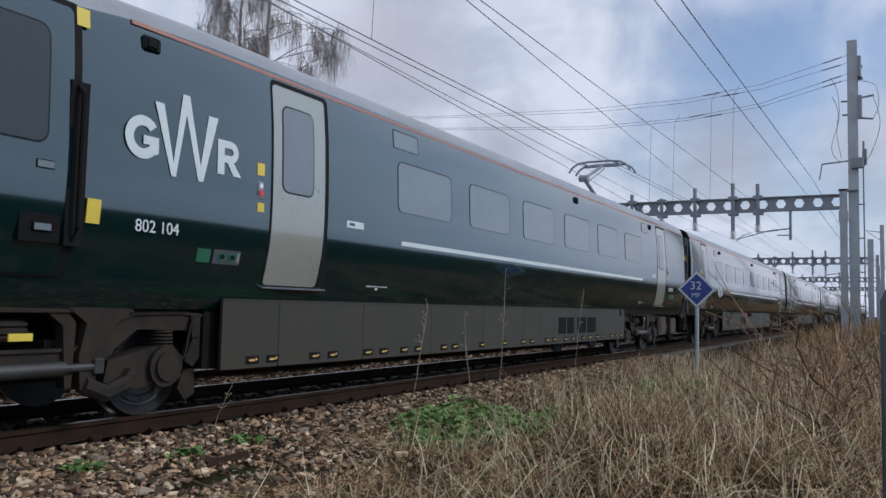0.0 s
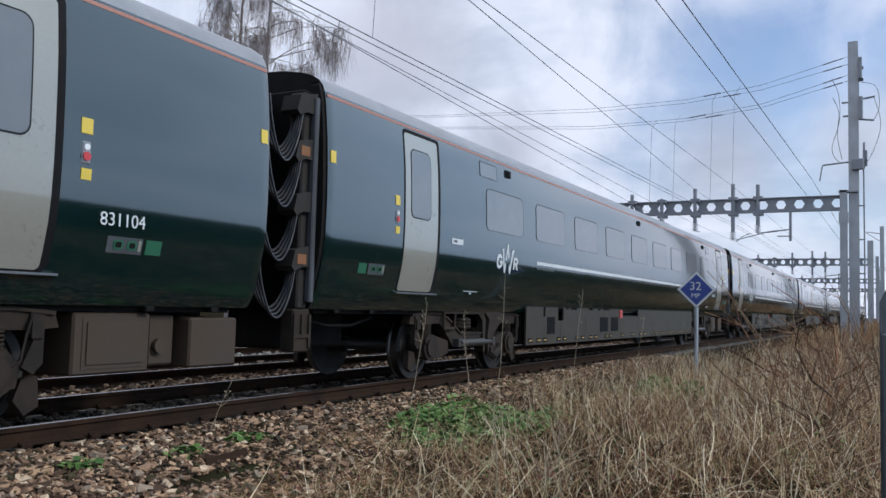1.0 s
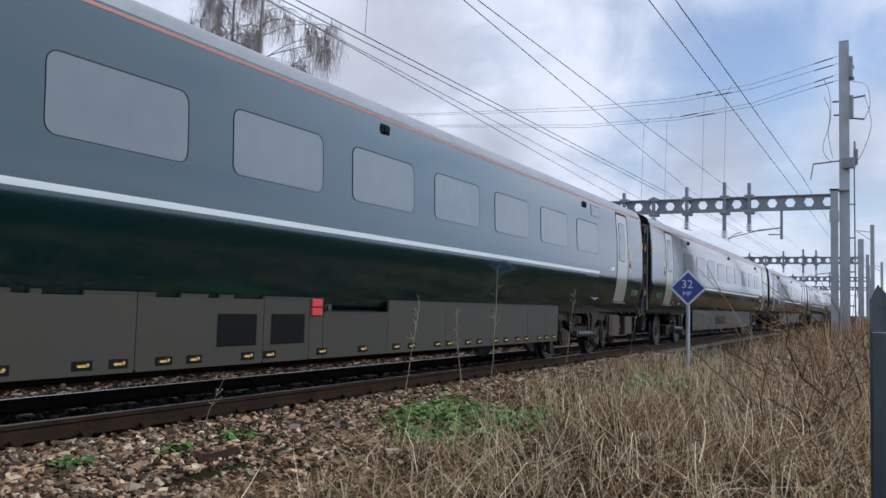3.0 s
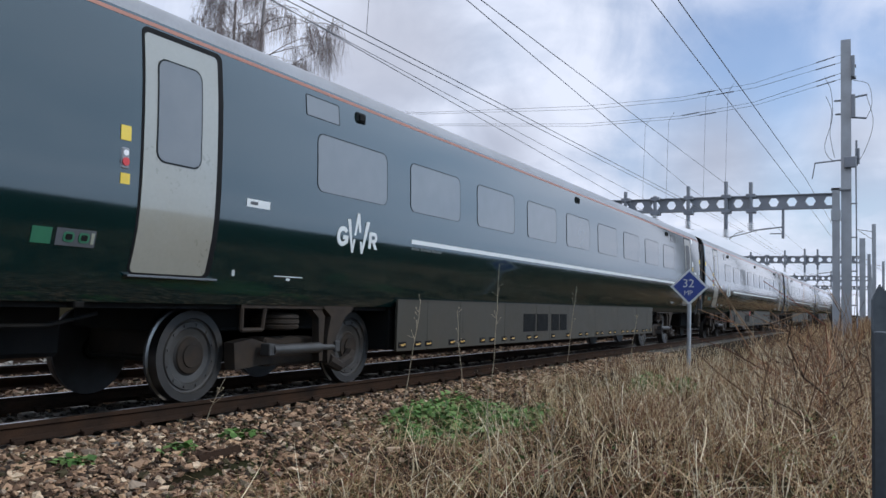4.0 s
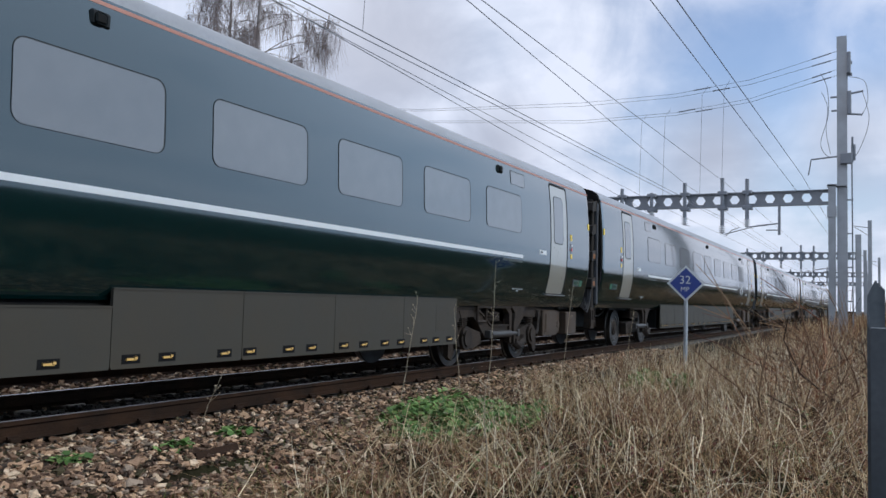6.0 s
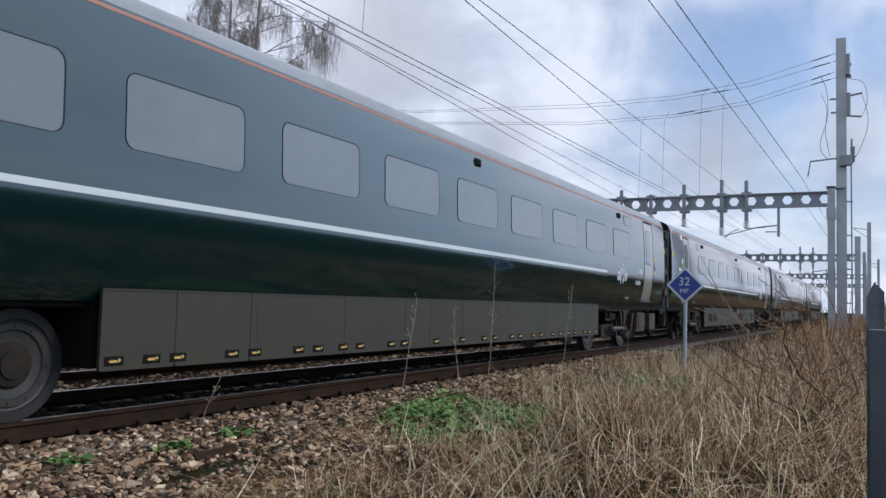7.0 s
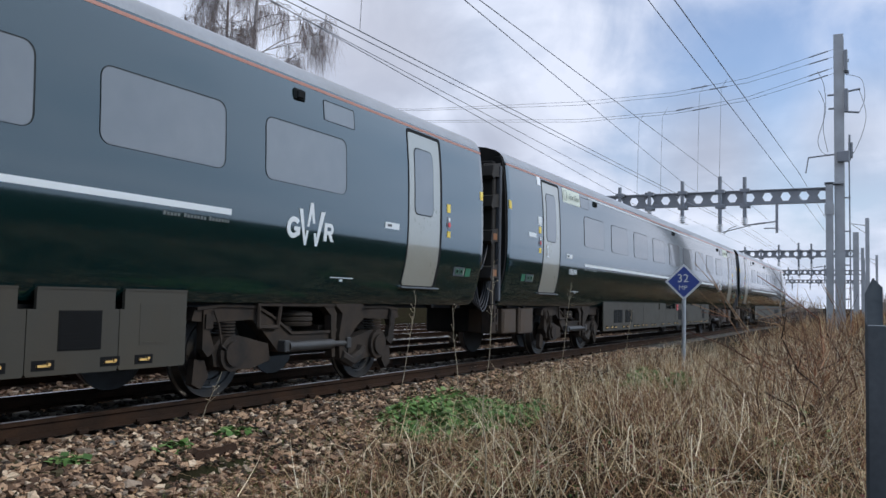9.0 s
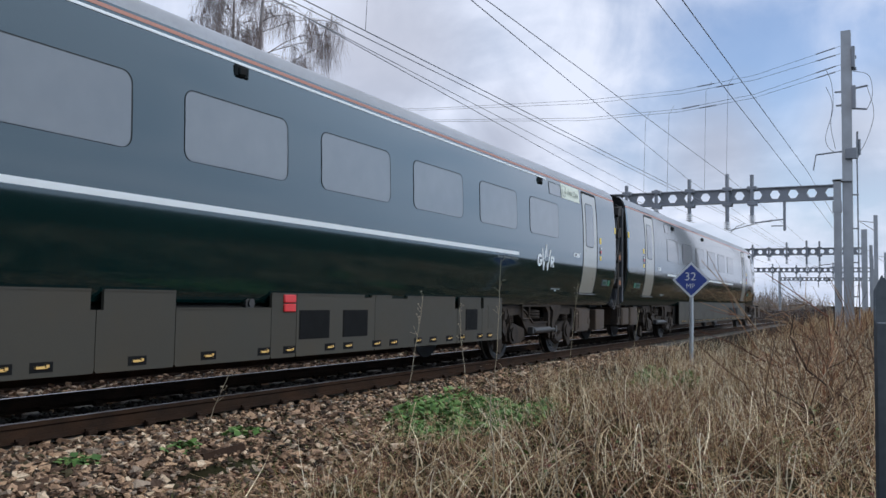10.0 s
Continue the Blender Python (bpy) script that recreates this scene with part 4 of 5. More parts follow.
def add_pantograph(car):
    def frame_bm(bm):
        for y in (-0.5, 0.5):
            box(bm, -0.55, 0.55, y - 0.05, y + 0.05, 3.86, 3.92)
            for x in (-0.45, 0.45):
                rod(bm, (x, y, 3.68), (x, y, 3.88), 0.07, 10)
        box(bm, -0.15, 0.15, -0.55, 0.3, 3.88, 3.99, 0.03)
    base = put("pantograph", shared(("panto_base",), frame_bm, "galvdark"), car, (0, 22.3, 0), "raised grey pantograph on the roof")

    def arms(bm):
        rod(bm, (0, 0.1, 3.92), (0, -1.35, 4.42), 0.05, 8)
        rod(bm, (-0.12, -1.35, 4.42), (0.12, -1.35, 4.42), 0.09, 10)
        rod(bm, (0, -1.35, 4.42), (0, 0.15, 4.98), 0.04, 8)
        rod(bm, (0.1, -1.30, 4.34), (0.1, 0.05, 4.90), 0.018, 6)
        rod(bm, (-0.5, 0.15, 4.98), (0.5, 0.15, 4.98), 0.03, 8)
    put("arm", shared(("panto_arm",), arms, "galvdark"), base)

    def head(bm):
        for y in (-0.12, 0.42):
            bent_rod(bm, [(-0.85, y, 4.80), (-0.74, y, 4.95), (-0.58, y, 5.04), (-0.3, y, 5.07), (0.3, y, 5.07), (0.58, y, 5.04), (0.74, y, 4.95), (0.85, y, 4.80)], 0.028, 6)
        for x in (-0.45, 0.45):
            rod(bm, (x, -0.12, 5.03), (x, 0.42, 5.03), 0.025, 6)
            rod(bm, (x, 0.15, 4.95), (x, 0.15, 5.05), 0.05, 6)
    put("head", shared(("panto_head",), head, "galvdark"), base, label="raised collector head with curved horns")


def build_train():
    for i in range(1, 10):
        CARS.append(build_carriage(i))

# ---- ground, tracks ----
RND = np.random.default_rng(7)
TRACKS = (0.0, -3.30, -6.75, -10.1)
FAR_END = 900.0


def ground_z(x, y=0.0):
    """Height of the ground: level ballast under the tracks, a shallow cess, then a rough bank beside it."""
    x = np.asarray(x, float)
    z = np.interp(x, [-400, -60, -20, -14.5, -13.2, 2.1, 3.0, 4.2, 6.0, 9.0, 16, 60, 400], [0.6, 0.2, -0.3, -0.5, -0.215, -0.215, -0.33, -0.25, -0.12, 0.0, 0.25, 0.6, 1.2])
    return z + np.where((x > 2.4) & (x < 40), 0.05 * np.sin(y * 1.3 + x * 2.1) + 0.03 * np.sin(y * 3.1 - x * 1.7), 0.0)


def build_ground():
    xs = np.unique(np.concatenate([np.linspace(-400, -20, 14), np.linspace(-20, 2, 23), np.linspace(2, 9, 60), np.linspace(9, 400, 16)]))
    ys = np.unique(np.concatenate([np.linspace(-80, 0, 10), np.linspace(0, 30, 190), np.linspace(30, 200, 40), np.linspace(200, 2500, 20)]))
    gx, gy = np.meshgrid(xs, ys, indexing="ij")
    gz = ground_z(gx, gy)
    verts = np.stack([gx, gy, gz], -1).reshape(-1, 3)
    faces, slots = [], []
    ny = len(ys)
    for i in range(len(xs) - 1):
        for j in range(ny - 1):
            faces.append((i * ny + j, (i + 1) * ny + j, (i + 1) * ny + j + 1, i * ny + j + 1))
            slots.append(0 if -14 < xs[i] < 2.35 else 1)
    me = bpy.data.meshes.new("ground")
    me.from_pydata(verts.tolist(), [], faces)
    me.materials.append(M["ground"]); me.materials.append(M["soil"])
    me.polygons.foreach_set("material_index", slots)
    me.update()
    tagged(new("ground", me), "stony track bed with rough grassy soil beside it", "ground", kind="structure")


def build_tracks():
    head = [(-0.036, -0.036), (-0.036, -0.006), (-0.028, 0.0), (0.028, 0.0), (0.036, -0.006), (0.036, -0.036)]
    web = [(0.034, -0.030), (0.012, -0.048), (0.010, -0.115), (0.070, -0.140), (0.070, -0.152), (-0.070, -0.152), (-0.070, -0.140), (-0.010, -0.115), (-0.012, -0.048), (-0.034, -0.030)]

    def bar(bm, outline, slot):
        a = [bm.verts.new((x, -60, z)) for x, z in outline]
        b = [bm.verts.new((x, FAR_END, z)) for x, z in outline]
        n = len(outline)
        for i in range(n):
            f = bm.faces.new((a[i], a[(i + 1) % n], b[(i + 1) % n], b[i]))
            f.material_index = slot(i)
        bm.faces.new(a); bm.faces.new(b[::-1])
    for k, tx in enumerate(TRACKS):
        track = tagged(new("track"), "railway track of two steel rails on concrete sleepers", "railway track", "tracks", "structure")
        track.location = (tx, 0, 0)
        for s in (-1, 1):
            rail = put("rail", shared(("rail",), lambda bm: [bar(bm, head, lambda i: 1 if i == 2 else 0), bar(bm, web, lambda i: 0)], ["rust", "tread"]), track, (s * 0.7535, 0, 0), "rusty steel rail with a polished head")
        n = 90 if k == 0 else 40

        def sleeper(bm):
            slab(bm, [(-0.13, -0.36), (-0.11, -0.188), (0.11, -0.188), (0.13, -0.36)], -1.25, 1.25)

        def clip(bm):
            for s in (-1, 1):
                box(bm, min(s * 0.075, s * 0.13), max(s * 0.075, s * 0.13), -0.05, 0.05, -0.165, -0.125, 0.008)
                rod(bm, (s * 0.10, -0.06, -0.12), (s * 0.10, 0.06, -0.12), 0.014, 6)
        for j in range(n):
            sl = put("sleeper", shared(("sleeper",), sleeper, "concrete"), track, (0, 0.4 + 0.65 * j, 0))
            if k == 0 and j < 30:
                for s in (-1, 1):
                    put("rail_clip", shared(("clip",), clip, "rust"), sl, (s * 0.7535, 0, 0))


CUBE_V = np.array([(x, y, z) for x in (-1, 1) for y in (-1, 1) for z in (-1, 1)], float)
CUBE_F = np.array([(0, 1, 3, 2), (4, 6, 7, 5), (0, 4, 5, 1), (2, 3, 7, 6), (0, 2, 6, 4), (1, 5, 7, 3)])


def from_arrays(name, verts, faces, material, facets=False):
    me = bpy.data.meshes.new(name)
    me.vertices.add(len(verts))
    me.vertices.foreach_set("co", np.ascontiguousarray(verts, np.float32).ravel())
    k = faces.shape[1]
    me.loops.add(len(faces) * k)
    me.loops.foreach_set("vertex_index", np.ascontiguousarray(faces, np.int32).ravel())
    me.polygons.add(len(faces))
    me.polygons.foreach_set("loop_start", np.arange(0, len(faces) * k, k, dtype=np.int32))
    me.materials.append(M[material])
    me.update(calc_edges=True)
    me.validate()
    if facets:
        me.shade_flat()
    return me


def stones(name, pts, sizes, material, label):
    n = len(pts)
    v = CUBE_V[None] * 0.70 + RND.uniform(-0.52, 0.52, (n, 8, 3))
    v = v * RND.uniform(0.38, 1.3, (n, 1, 3))
    q = RND.normal(size=(n, 4)); q /= np.linalg.norm(q, axis=1)[:, None]
    w, x, y, z = q.T
    rot = np.stack([np.stack([1 - 2 * (y * y + z * z), 2 * (x * y - z * w), 2 * (x * z + y * w)], -1),
                    np.stack([2 * (x * y + z * w), 1 - 2 * (x * x + z * z), 2 * (y * z - x * w)], -1),
                    np.stack([2 * (x * z - y * w), 2 * (y * z + x * w), 1 - 2 * (x * x + y * y)], -1)], -2)
    v = np.einsum("nij,nkj->nki", rot, v) * (sizes[:, None, None] * np.array([1.15, 1.15, 0.7])) + pts[:, None, :]
    f = CUBE_F[None] + 8 * np.arange(n)[:, None, None]
    return tagged(new(name, from_arrays(name, v.reshape(-1, 3), f.reshape(-1, 4), material, True)), label, "ballast", kind="stuff")


def build_ballast():
    def spread(n, x0, x1, y0, y1, power=1.0):
        x = RND.uniform(x0, x1, n)
        y = y0 + (y1 - y0) * RND.uniform(0, 1, n) ** power
        return x, y
    x, y = spread(42000, 0.86, 3.6, 1.8, 24, 1.7)
    keep = x < grass_edge(y) + 0.45 + RND.normal(0, 0.22, len(x))
    x, y = x[keep], y[keep]
    s = RND.uniform(0.009, 0.031, len(x)) * np.where(RND.random(len(x)) < 0.10, 1.6, 1)
    z = ground_z(x, y) + RND.uniform(-0.01, 0.035, len(x)) + np.where(x < 1.32, 0.012, 0)
    stones("ballast_shoulder", np.stack([x, y, z], -1), s, "stone", "loose brown and buff ballast stones")
    x, y = spread(5200, -0.64, 0.64, 2.0, 26, 1.4)
    stones("ballast_crib", np.stack([x, y, RND.uniform(-0.21, -0.16, len(x))], -1), RND.uniform(0.02, 0.045, len(x)), "shadestone", "ballast between the rails, darkened as shade under the train")
    x, y = spread(7500, -2.5, -0.86, 3.0, 34, 1.4)
    stones("ballast_sixfoot", np.stack([x, y, RND.uniform(-0.20, -0.13, len(x))], -1), RND.uniform(0.02, 0.045, len(x)), "stone", "brown ballast between the tracks")
    x, y = spread(6500, -3.95, -2.62, 5.0, 36, 1.3)
    stones("ballast_second", np.stack([x, y, RND.uniform(-0.20, -0.13, len(x))], -1), RND.uniform(0.025, 0.05, len(x)), "stone", "ballast in the second track")
    x, y = spread(9000, -10.9, -4.15, 6.0, 46, 1.2)
    stones("ballast_beyond", np.stack([x, y, RND.uniform(-0.20, -0.12, len(x))], -1), RND.uniform(0.03, 0.06, len(x)), "litstone", "ballast beyond the second track, paled to look lit")


def build_bank_behind():
    """The same shoulder and dry grass carried on behind the viewpoint."""
    n = 9000
    x, y = RND.uniform(0.86, 3.5, n), RND.uniform(-8.0, 1.8, n)
    stones("ballast_shoulder", np.stack([x, y, ground_z(x, y) + RND.uniform(-0.01, 0.035, n)], -1), RND.uniform(0.012, 0.036, n), "stone", "loose brown and buff ballast stones")
    n = 9000
    x, y = RND.uniform(3.0, 10.5, n), RND.uniform(-8.0, 3.3, n)
    keep = (y < 1.0) | (x > 7.3)
    x, y = x[keep], y[keep]
    n = len(x)
    h = RND.uniform(0.08, 0.34, n)
    root = np.stack([x, y, ground_z(x, y) - 0.02], -1)
    tip = root + np.concatenate([RND.normal(0, 0.7, (n, 2)) * h[:, None], h[:, None]], 1)
    stuff("dry_grass", stem_arrays(root, tip, RND.normal(0, 0.03, (n, 3)), RND.uniform(0.002, 0.0045, n)), "straw", "tangled dry winter grass stems", "grass")


def grass_edge(y):
    return np.interp(y, [0, 3.5, 4.3, 5.5, 7.2, 10, 13, 17, 30], [3.1, 3.0, 3.1, 2.75, 2.35, 1.95, 1.6, 1.4, 1.4])


# ---- plants ----


def stem_arrays(root, tip, sag, width, levels=4):
    """Many thin three-sided stems, from root to tip, bowed by sag at the middle."""
    n = len(root)
    t = np.linspace(0, 1, levels)
    p = root[:, None] + (tip - root)[:, None] * t[None, :, None] + sag[:, None] * (4 * t * (1 - t))[None, :, None]
    ang = RND.uniform(0, 6.28, n)
    v = []
    for k in range(3):
        a = ang + k * 2.094
        off = np.stack([np.cos(a), np.sin(a), np.zeros(n)], -1)[:, None] * (width[:, None] * (1 - 0.75 * t)[None])[..., None]
        v.append(p + off)
    v = np.stack(v, 2).reshape(n, levels * 3, 3)
    f = []
    for j in range(levels - 1):
        for k in range(3):
            a, b = j * 3 + k, j * 3 + (k + 1) % 3
            f += [(a, b, b + 3, a + 3)]
    f = np.array(f)[None] + (levels * 3) * np.arange(n)[:, None, None]
    return v.reshape(-1, 3), f.reshape(-1, 4)


def leaf_arrays(centre, size, tilt=0.7, long=1.5):
    """Bent leaves, two quads each."""
    n = len(centre)
    a = RND.uniform(0, 6.28, n)
    d = np.stack([np.cos(a), np.sin(a), RND.uniform(-tilt, tilt, n)], -1)
    d /= np.linalg.norm(d, axis=1)[:, None]
    s = np.stack([-np.sin(a), np.cos(a), RND.uniform(-0.4, 0.4, n)], -1)
    up = np.cross(d, s)
    L, W = (size * long)[:, None], (size * 0.55)[:, None]
    pts = [centre - d * L * 0.5, centre - s * W, centre + s * W, centre + d * L * 0.5 - up * L * 0.15]
    mid = centre + up * L * 0.08
    v = np.stack([pts[0], pts[1], mid, pts[2], pts[3]], 1)
    f = np.array([(0, 2, 1), (0, 3, 2), (1, 2, 4), (2, 3, 4)])[None] + 5 * np.arange(n)[:, None, None]
    return v.reshape(-1, 3), f.reshape(-1, 3)


def stuff(name, arrays, material, label, category):
    return tagged(new(name, from_arrays(name, *arrays, material)), label, category, kind="stuff")


def clumps(x, y):
    """Uneven growth: tufts and thin places."""
    return 0.5 + 0.5 * np.sin(x * 3.7 + 1.3 * np.sin(y * 2.3)) * np.sin(y * 2.9 + 1.7 * np.sin(x * 1.9))


def build_grass():
    def field(n, y0, y1, power, x_max, lo=-0.15):
        y = y0 + (y1 - y0) * RND.uniform(0, 1, n) ** power
        e = grass_edge(y)
        x = e + lo + (x_max - e - lo) * RND.uniform(0, 1, n)
        keep = RND.uniform(0, 1, n) < 0.15 + 0.85 * clumps(x, y)
        x, y, e = x[keep], y[keep], e[keep]
        return x, y, np.clip((x - e) / 2.6, 0, 1)

    def upright(name, x, y, h, lean, width, material, label, levels=4, bow=0.12):
        n = len(x)
        root = np.stack([x, y, ground_z(x, y) - 0.02], -1)
        tip = root + np.concatenate([RND.normal(0, lean, (n, 2)) * h[:, None], h[:, None]], 1)
        sag = np.concatenate([RND.normal(0, bow, (n, 2)), RND.uniform(-0.05, 0.12, (n, 1))], 1) * h[:, None]
        stuff(name, stem_arrays(root, tip, sag, width, levels), material, label, "grass")

    def weeds_here(x, y):
        """Lower growth where the green weeds spread."""
        return np.clip((y - 1.5) / 6, 0.5, 1) * (1 - 0.75 * np.exp(-(((x - 2.95) / 0.8) ** 2 + ((y - 7.6) / 1.9) ** 2)))

    # low dry grass and reddish stems
    x, y, k = field(11000, 3.2, 22, 1.5, 7.4)
    upright("dry_grass", x, y, (0.09 + 0.25 * k) * RND.uniform(0.3, 1.3, len(x)) * weeds_here(x, y), 0.9, RND.uniform(0.0016, 0.0042, len(x)), "straw", "tangled dry winter grass stems")
    x, y, k = field(11000, 3.2, 22, 1.4, 7.4)
    upright("dry_weeds", x, y, (0.09 + 0.27 * k) * RND.uniform(0.3, 1.3, len(x)) * weeds_here(x, y), 0.55, RND.uniform(0.0014, 0.0034, len(x)), "twig", "thin reddish-brown dead weed stems", 5, 0.18)
    # long pale straws standing and leaning above the rest
    x, y, k = field(4200, 3.8, 24, 1.25, 7.2, 0.35)
    upright("pale_straw", x, y, (0.20 + 0.40 * k) * RND.uniform(0.4, 1.3, len(x)) * np.clip((y - 1.5) / 6, 0.6, 1), 0.30, RND.uniform(0.0020, 0.0046, len(x)), "pale", "long pale straws above the grass", 5, 0.10)
    # broken straws lying across the growth
    x, y, k = field(1500, 4.0, 16, 1.2, 7.0, 0.3)
    n = len(x)
    root = np.stack([x, y, ground_z(x, y) + RND.uniform(0.02, 0.08 + 0.22 * k)], -1)
    a, ln = RND.uniform(0, 6.28, n), RND.uniform(0.25, 0.8, n)
    tip = root + np.stack([np.cos(a) * ln, np.sin(a) * ln, RND.normal(0.08, 0.14, n)], -1)
    stuff("broken_straw", stem_arrays(root, tip, RND.normal(0, 0.07, (n, 3)), RND.uniform(0.0018, 0.0046, n), 6), "pale", "pale broken straws lying across the grass", "grass")
    # long stems bent over in arches
    x, y, k = field(520, 4.6, 15, 1.1, 6.9, 0.5)
    n = len(x)
    root = np.stack([x, y, ground_z(x, y) + 0.02], -1)
    a, ln = RND.uniform(0, 6.28, n), RND.uniform(0.35, 0.95, n)
    tip = root + np.stack([np.cos(a) * ln, np.sin(a) * ln, RND.uniform(0.02, 0.30, n)], -1)
    sag = np.stack([RND.normal(0, 0.05, n), RND.normal(0, 0.05, n), RND.uniform(0.10, 0.34, n) * (0.4 + 0.6 * k)], -1)
    stuff("arching_stems", stem_arrays(root, tip, sag, RND.uniform(0.0025, 0.0055, n), 9), "pale", "pale stems bent over in arches", "grass")
    # flattened thatch close to the soil
    x, y, k = field(22000, 3.2, 18, 1.5, 7.4)
    n = len(x)
    root = np.stack([x, y, ground_z(x, y) + RND.uniform(0.0, 0.05 + 0.20 * k)], -1)
    a, ln = RND.uniform(0, 6.28, n), RND.uniform(0.10, 0.40, n)
    tip = root + np.stack([np.cos(a) * ln, np.sin(a) * ln, RND.normal(0.02, 0.06, n)], -1)
    stuff("grass_thatch", stem_arrays(root, tip, RND.normal(0, 0.03, (n, 3)), RND.uniform(0.0016, 0.0042, n)), "straw", "flattened straw-coloured thatch", "grass")
    # arching bramble canes
    x, y, k = field(2600, 4.4, 26, 1.2, 7.3, 0.6)
    n = len(x)
    root = np.stack([x, y, ground_z(x, y) - 0.02], -1)
    h = (0.20 + 0.45 * k) * RND.uniform(0.4, 1.25, n)
    a, ln = RND.uniform(0, 6.28, n), h * RND.uniform(0.3, 1.8, n)
    tip = root + np.stack([np.cos(a) * ln, np.sin(a) * ln, h * RND.uniform(0.2, 1.0, n)], -1)
    sag = np.stack([RND.normal(0, 0.05, n), RND.normal(0, 0.05, n), h * RND.uniform(0.05, 0.5, n)], -1)
    stuff("bramble_canes", stem_arrays(root, tip, sag, RND.uniform(0.0020, 0.0052, n), 7), "darktwig", "brown bare bramble canes", "brambles")
    # withered leaves caught among the stems
    x, y, k = field(15000, 3.2, 18, 1.5, 7.2)
    c = np.stack([x, y, ground_z(x, y) + RND.uniform(0.01, 0.06 + 0.24 * k)], -1)
    stuff("withered_leaves", leaf_arrays(c, RND.uniform(0.010, 0.028, len(x))), "dryleaf", "withered brown leaves in the grass", "leaves")
    # a few bramble leaves still green
    x, y, k = field(2200, 4.2, 16, 1.3, 7.0, 0.8)
    keep = np.sin(x * 2.1 + 0.7) * np.sin(y * 1.7 + 2.0) > 0.45
    x, y, k = x[keep], y[keep], k[keep]
    c = np.stack([x, y, ground_z(x, y) + RND.uniform(0.05, 0.12 + 0.30 * k)], -1)
    stuff("bramble_leaves", leaf_arrays(c, RND.uniform(0.012, 0.034, len(x))), "leaf", "scattered green bramble leaves", "leaves")
    # a little green at the foot
    x, y, k = field(9500, 3.2, 15, 1.4, 7.0, -0.4)
    upright("green_grass", x, y, RND.uniform(0.04, 0.16, len(x)), 0.5, RND.uniform(0.0014, 0.003, len(x)), "moss", "thin new green grass blades", 3)


def build_shrub(x, y, h, seed, count=10):
    r = np.random.default_rng(seed)
    bm = bmesh.new()
    z = float(ground_z(x, y))
    for k in range(count):
        a, b = r.uniform(0, 6.28), r.uniform(0.2, 1.5)
        p = Vector((x + r.normal(0, 0.22), y + r.normal(0, 0.3), z))
        d = Vector((math.cos(a) * b, math.sin(a) * b, 1)).normalized()
        ln = h * r.uniform(0.5, 1.1)
        pts = [p]
        for i in range(4):
            d = (d + Vector(r.normal(0, 0.36, 3))).normalized()
            pts.append(pts[-1] + d * ln / 4)
        bent_rod(bm, pts, r.uniform(0.006, 0.014), 4, 0.35)
        for j in range(r.integers(4, 9)):
            q = pts[r.integers(1, 4)]
            e = (d + Vector(r.normal(0, 0.6, 3))).normalized()
            bent_rod(bm, [q, q + e * ln * 0.12, q + e * ln * 0.25 + Vector((0, 0, 0.02))], 0.0045, 3, 0.4)
    ob = part("bare_shrub", bm, "darktwig" if seed % 3 else "twig", None)
    return tagged(ob, "bare brown twiggy shrub beside the track", "shrub", "shrubs on the bank")


def build_weed(x, y, spread, height, n, seed, label):
    global RND
    keep, RND = RND, np.random.default_rng(seed)
    a, d = RND.uniform(0, 6.28, n), spread * np.sqrt(RND.uniform(0, 1, n))
    px, py = x + np.cos(a) * d, y + np.sin(a) * d * 1.5
    top = height * (1 - 0.6 * (d / spread) ** 2) * RND.uniform(0.35, 1.0, n)
    g = ground_z(px, py)
    me = from_arrays("leaves", *leaf_arrays(np.stack([px, py, g + top], -1), RND.uniform(0.028, 0.080, n), 0.8, 1.2), "leaf")
    root = np.stack([px, py, g - 0.01], -1)
    tip = np.stack([px + RND.normal(0, 0.02, n), py, g + top], -1)
    stem_me = from_arrays("stems", *stem_arrays(root, tip, np.zeros((n, 3)), np.full(n, 0.002), 3), "leaf")
    RND = keep
    ob = tagged(new("weed", stem_me), label, "weed", "green weeds")
    put("leaves", me, ob)
    return ob


def build_stalk(root, top, seed, heads=True):
    r = random.Random(seed)
    a, b = Vector(root), Vector(top)
    bm = bmesh.new()
    pts = [a.lerp(b, k / 6) + Vector((r.gauss(0, 0.008), r.gauss(0, 0.008), 0)) * (0 < k < 6) for k in range(7)]
    bent_rod(bm, pts, 0.0055, 5, 0.45)
    if heads:
        for k in range(7):
            p = a.lerp(b, r.uniform(0.55, 1.0))
            q = p + Vector((r.uniform(-0.07, 0.07), r.uniform(-0.07, 0.07), r.uniform(0.02, 0.10)))
            bent_rod(bm, [p, p.lerp(q, 0.6) + Vector((0, 0, -0.005)), q], 0.0025, 4, 0.6)
            bmesh.ops.create_icosphere(bm, subdivisions=1, radius=r.uniform(0.005, 0.010), matrix=Matrix.Translation(q))
    return tagged(part("dead_stalk", bm, "stalk", None), "tall pale dead weed stalk with dry seed heads", "dead stalk", "dead stalks")


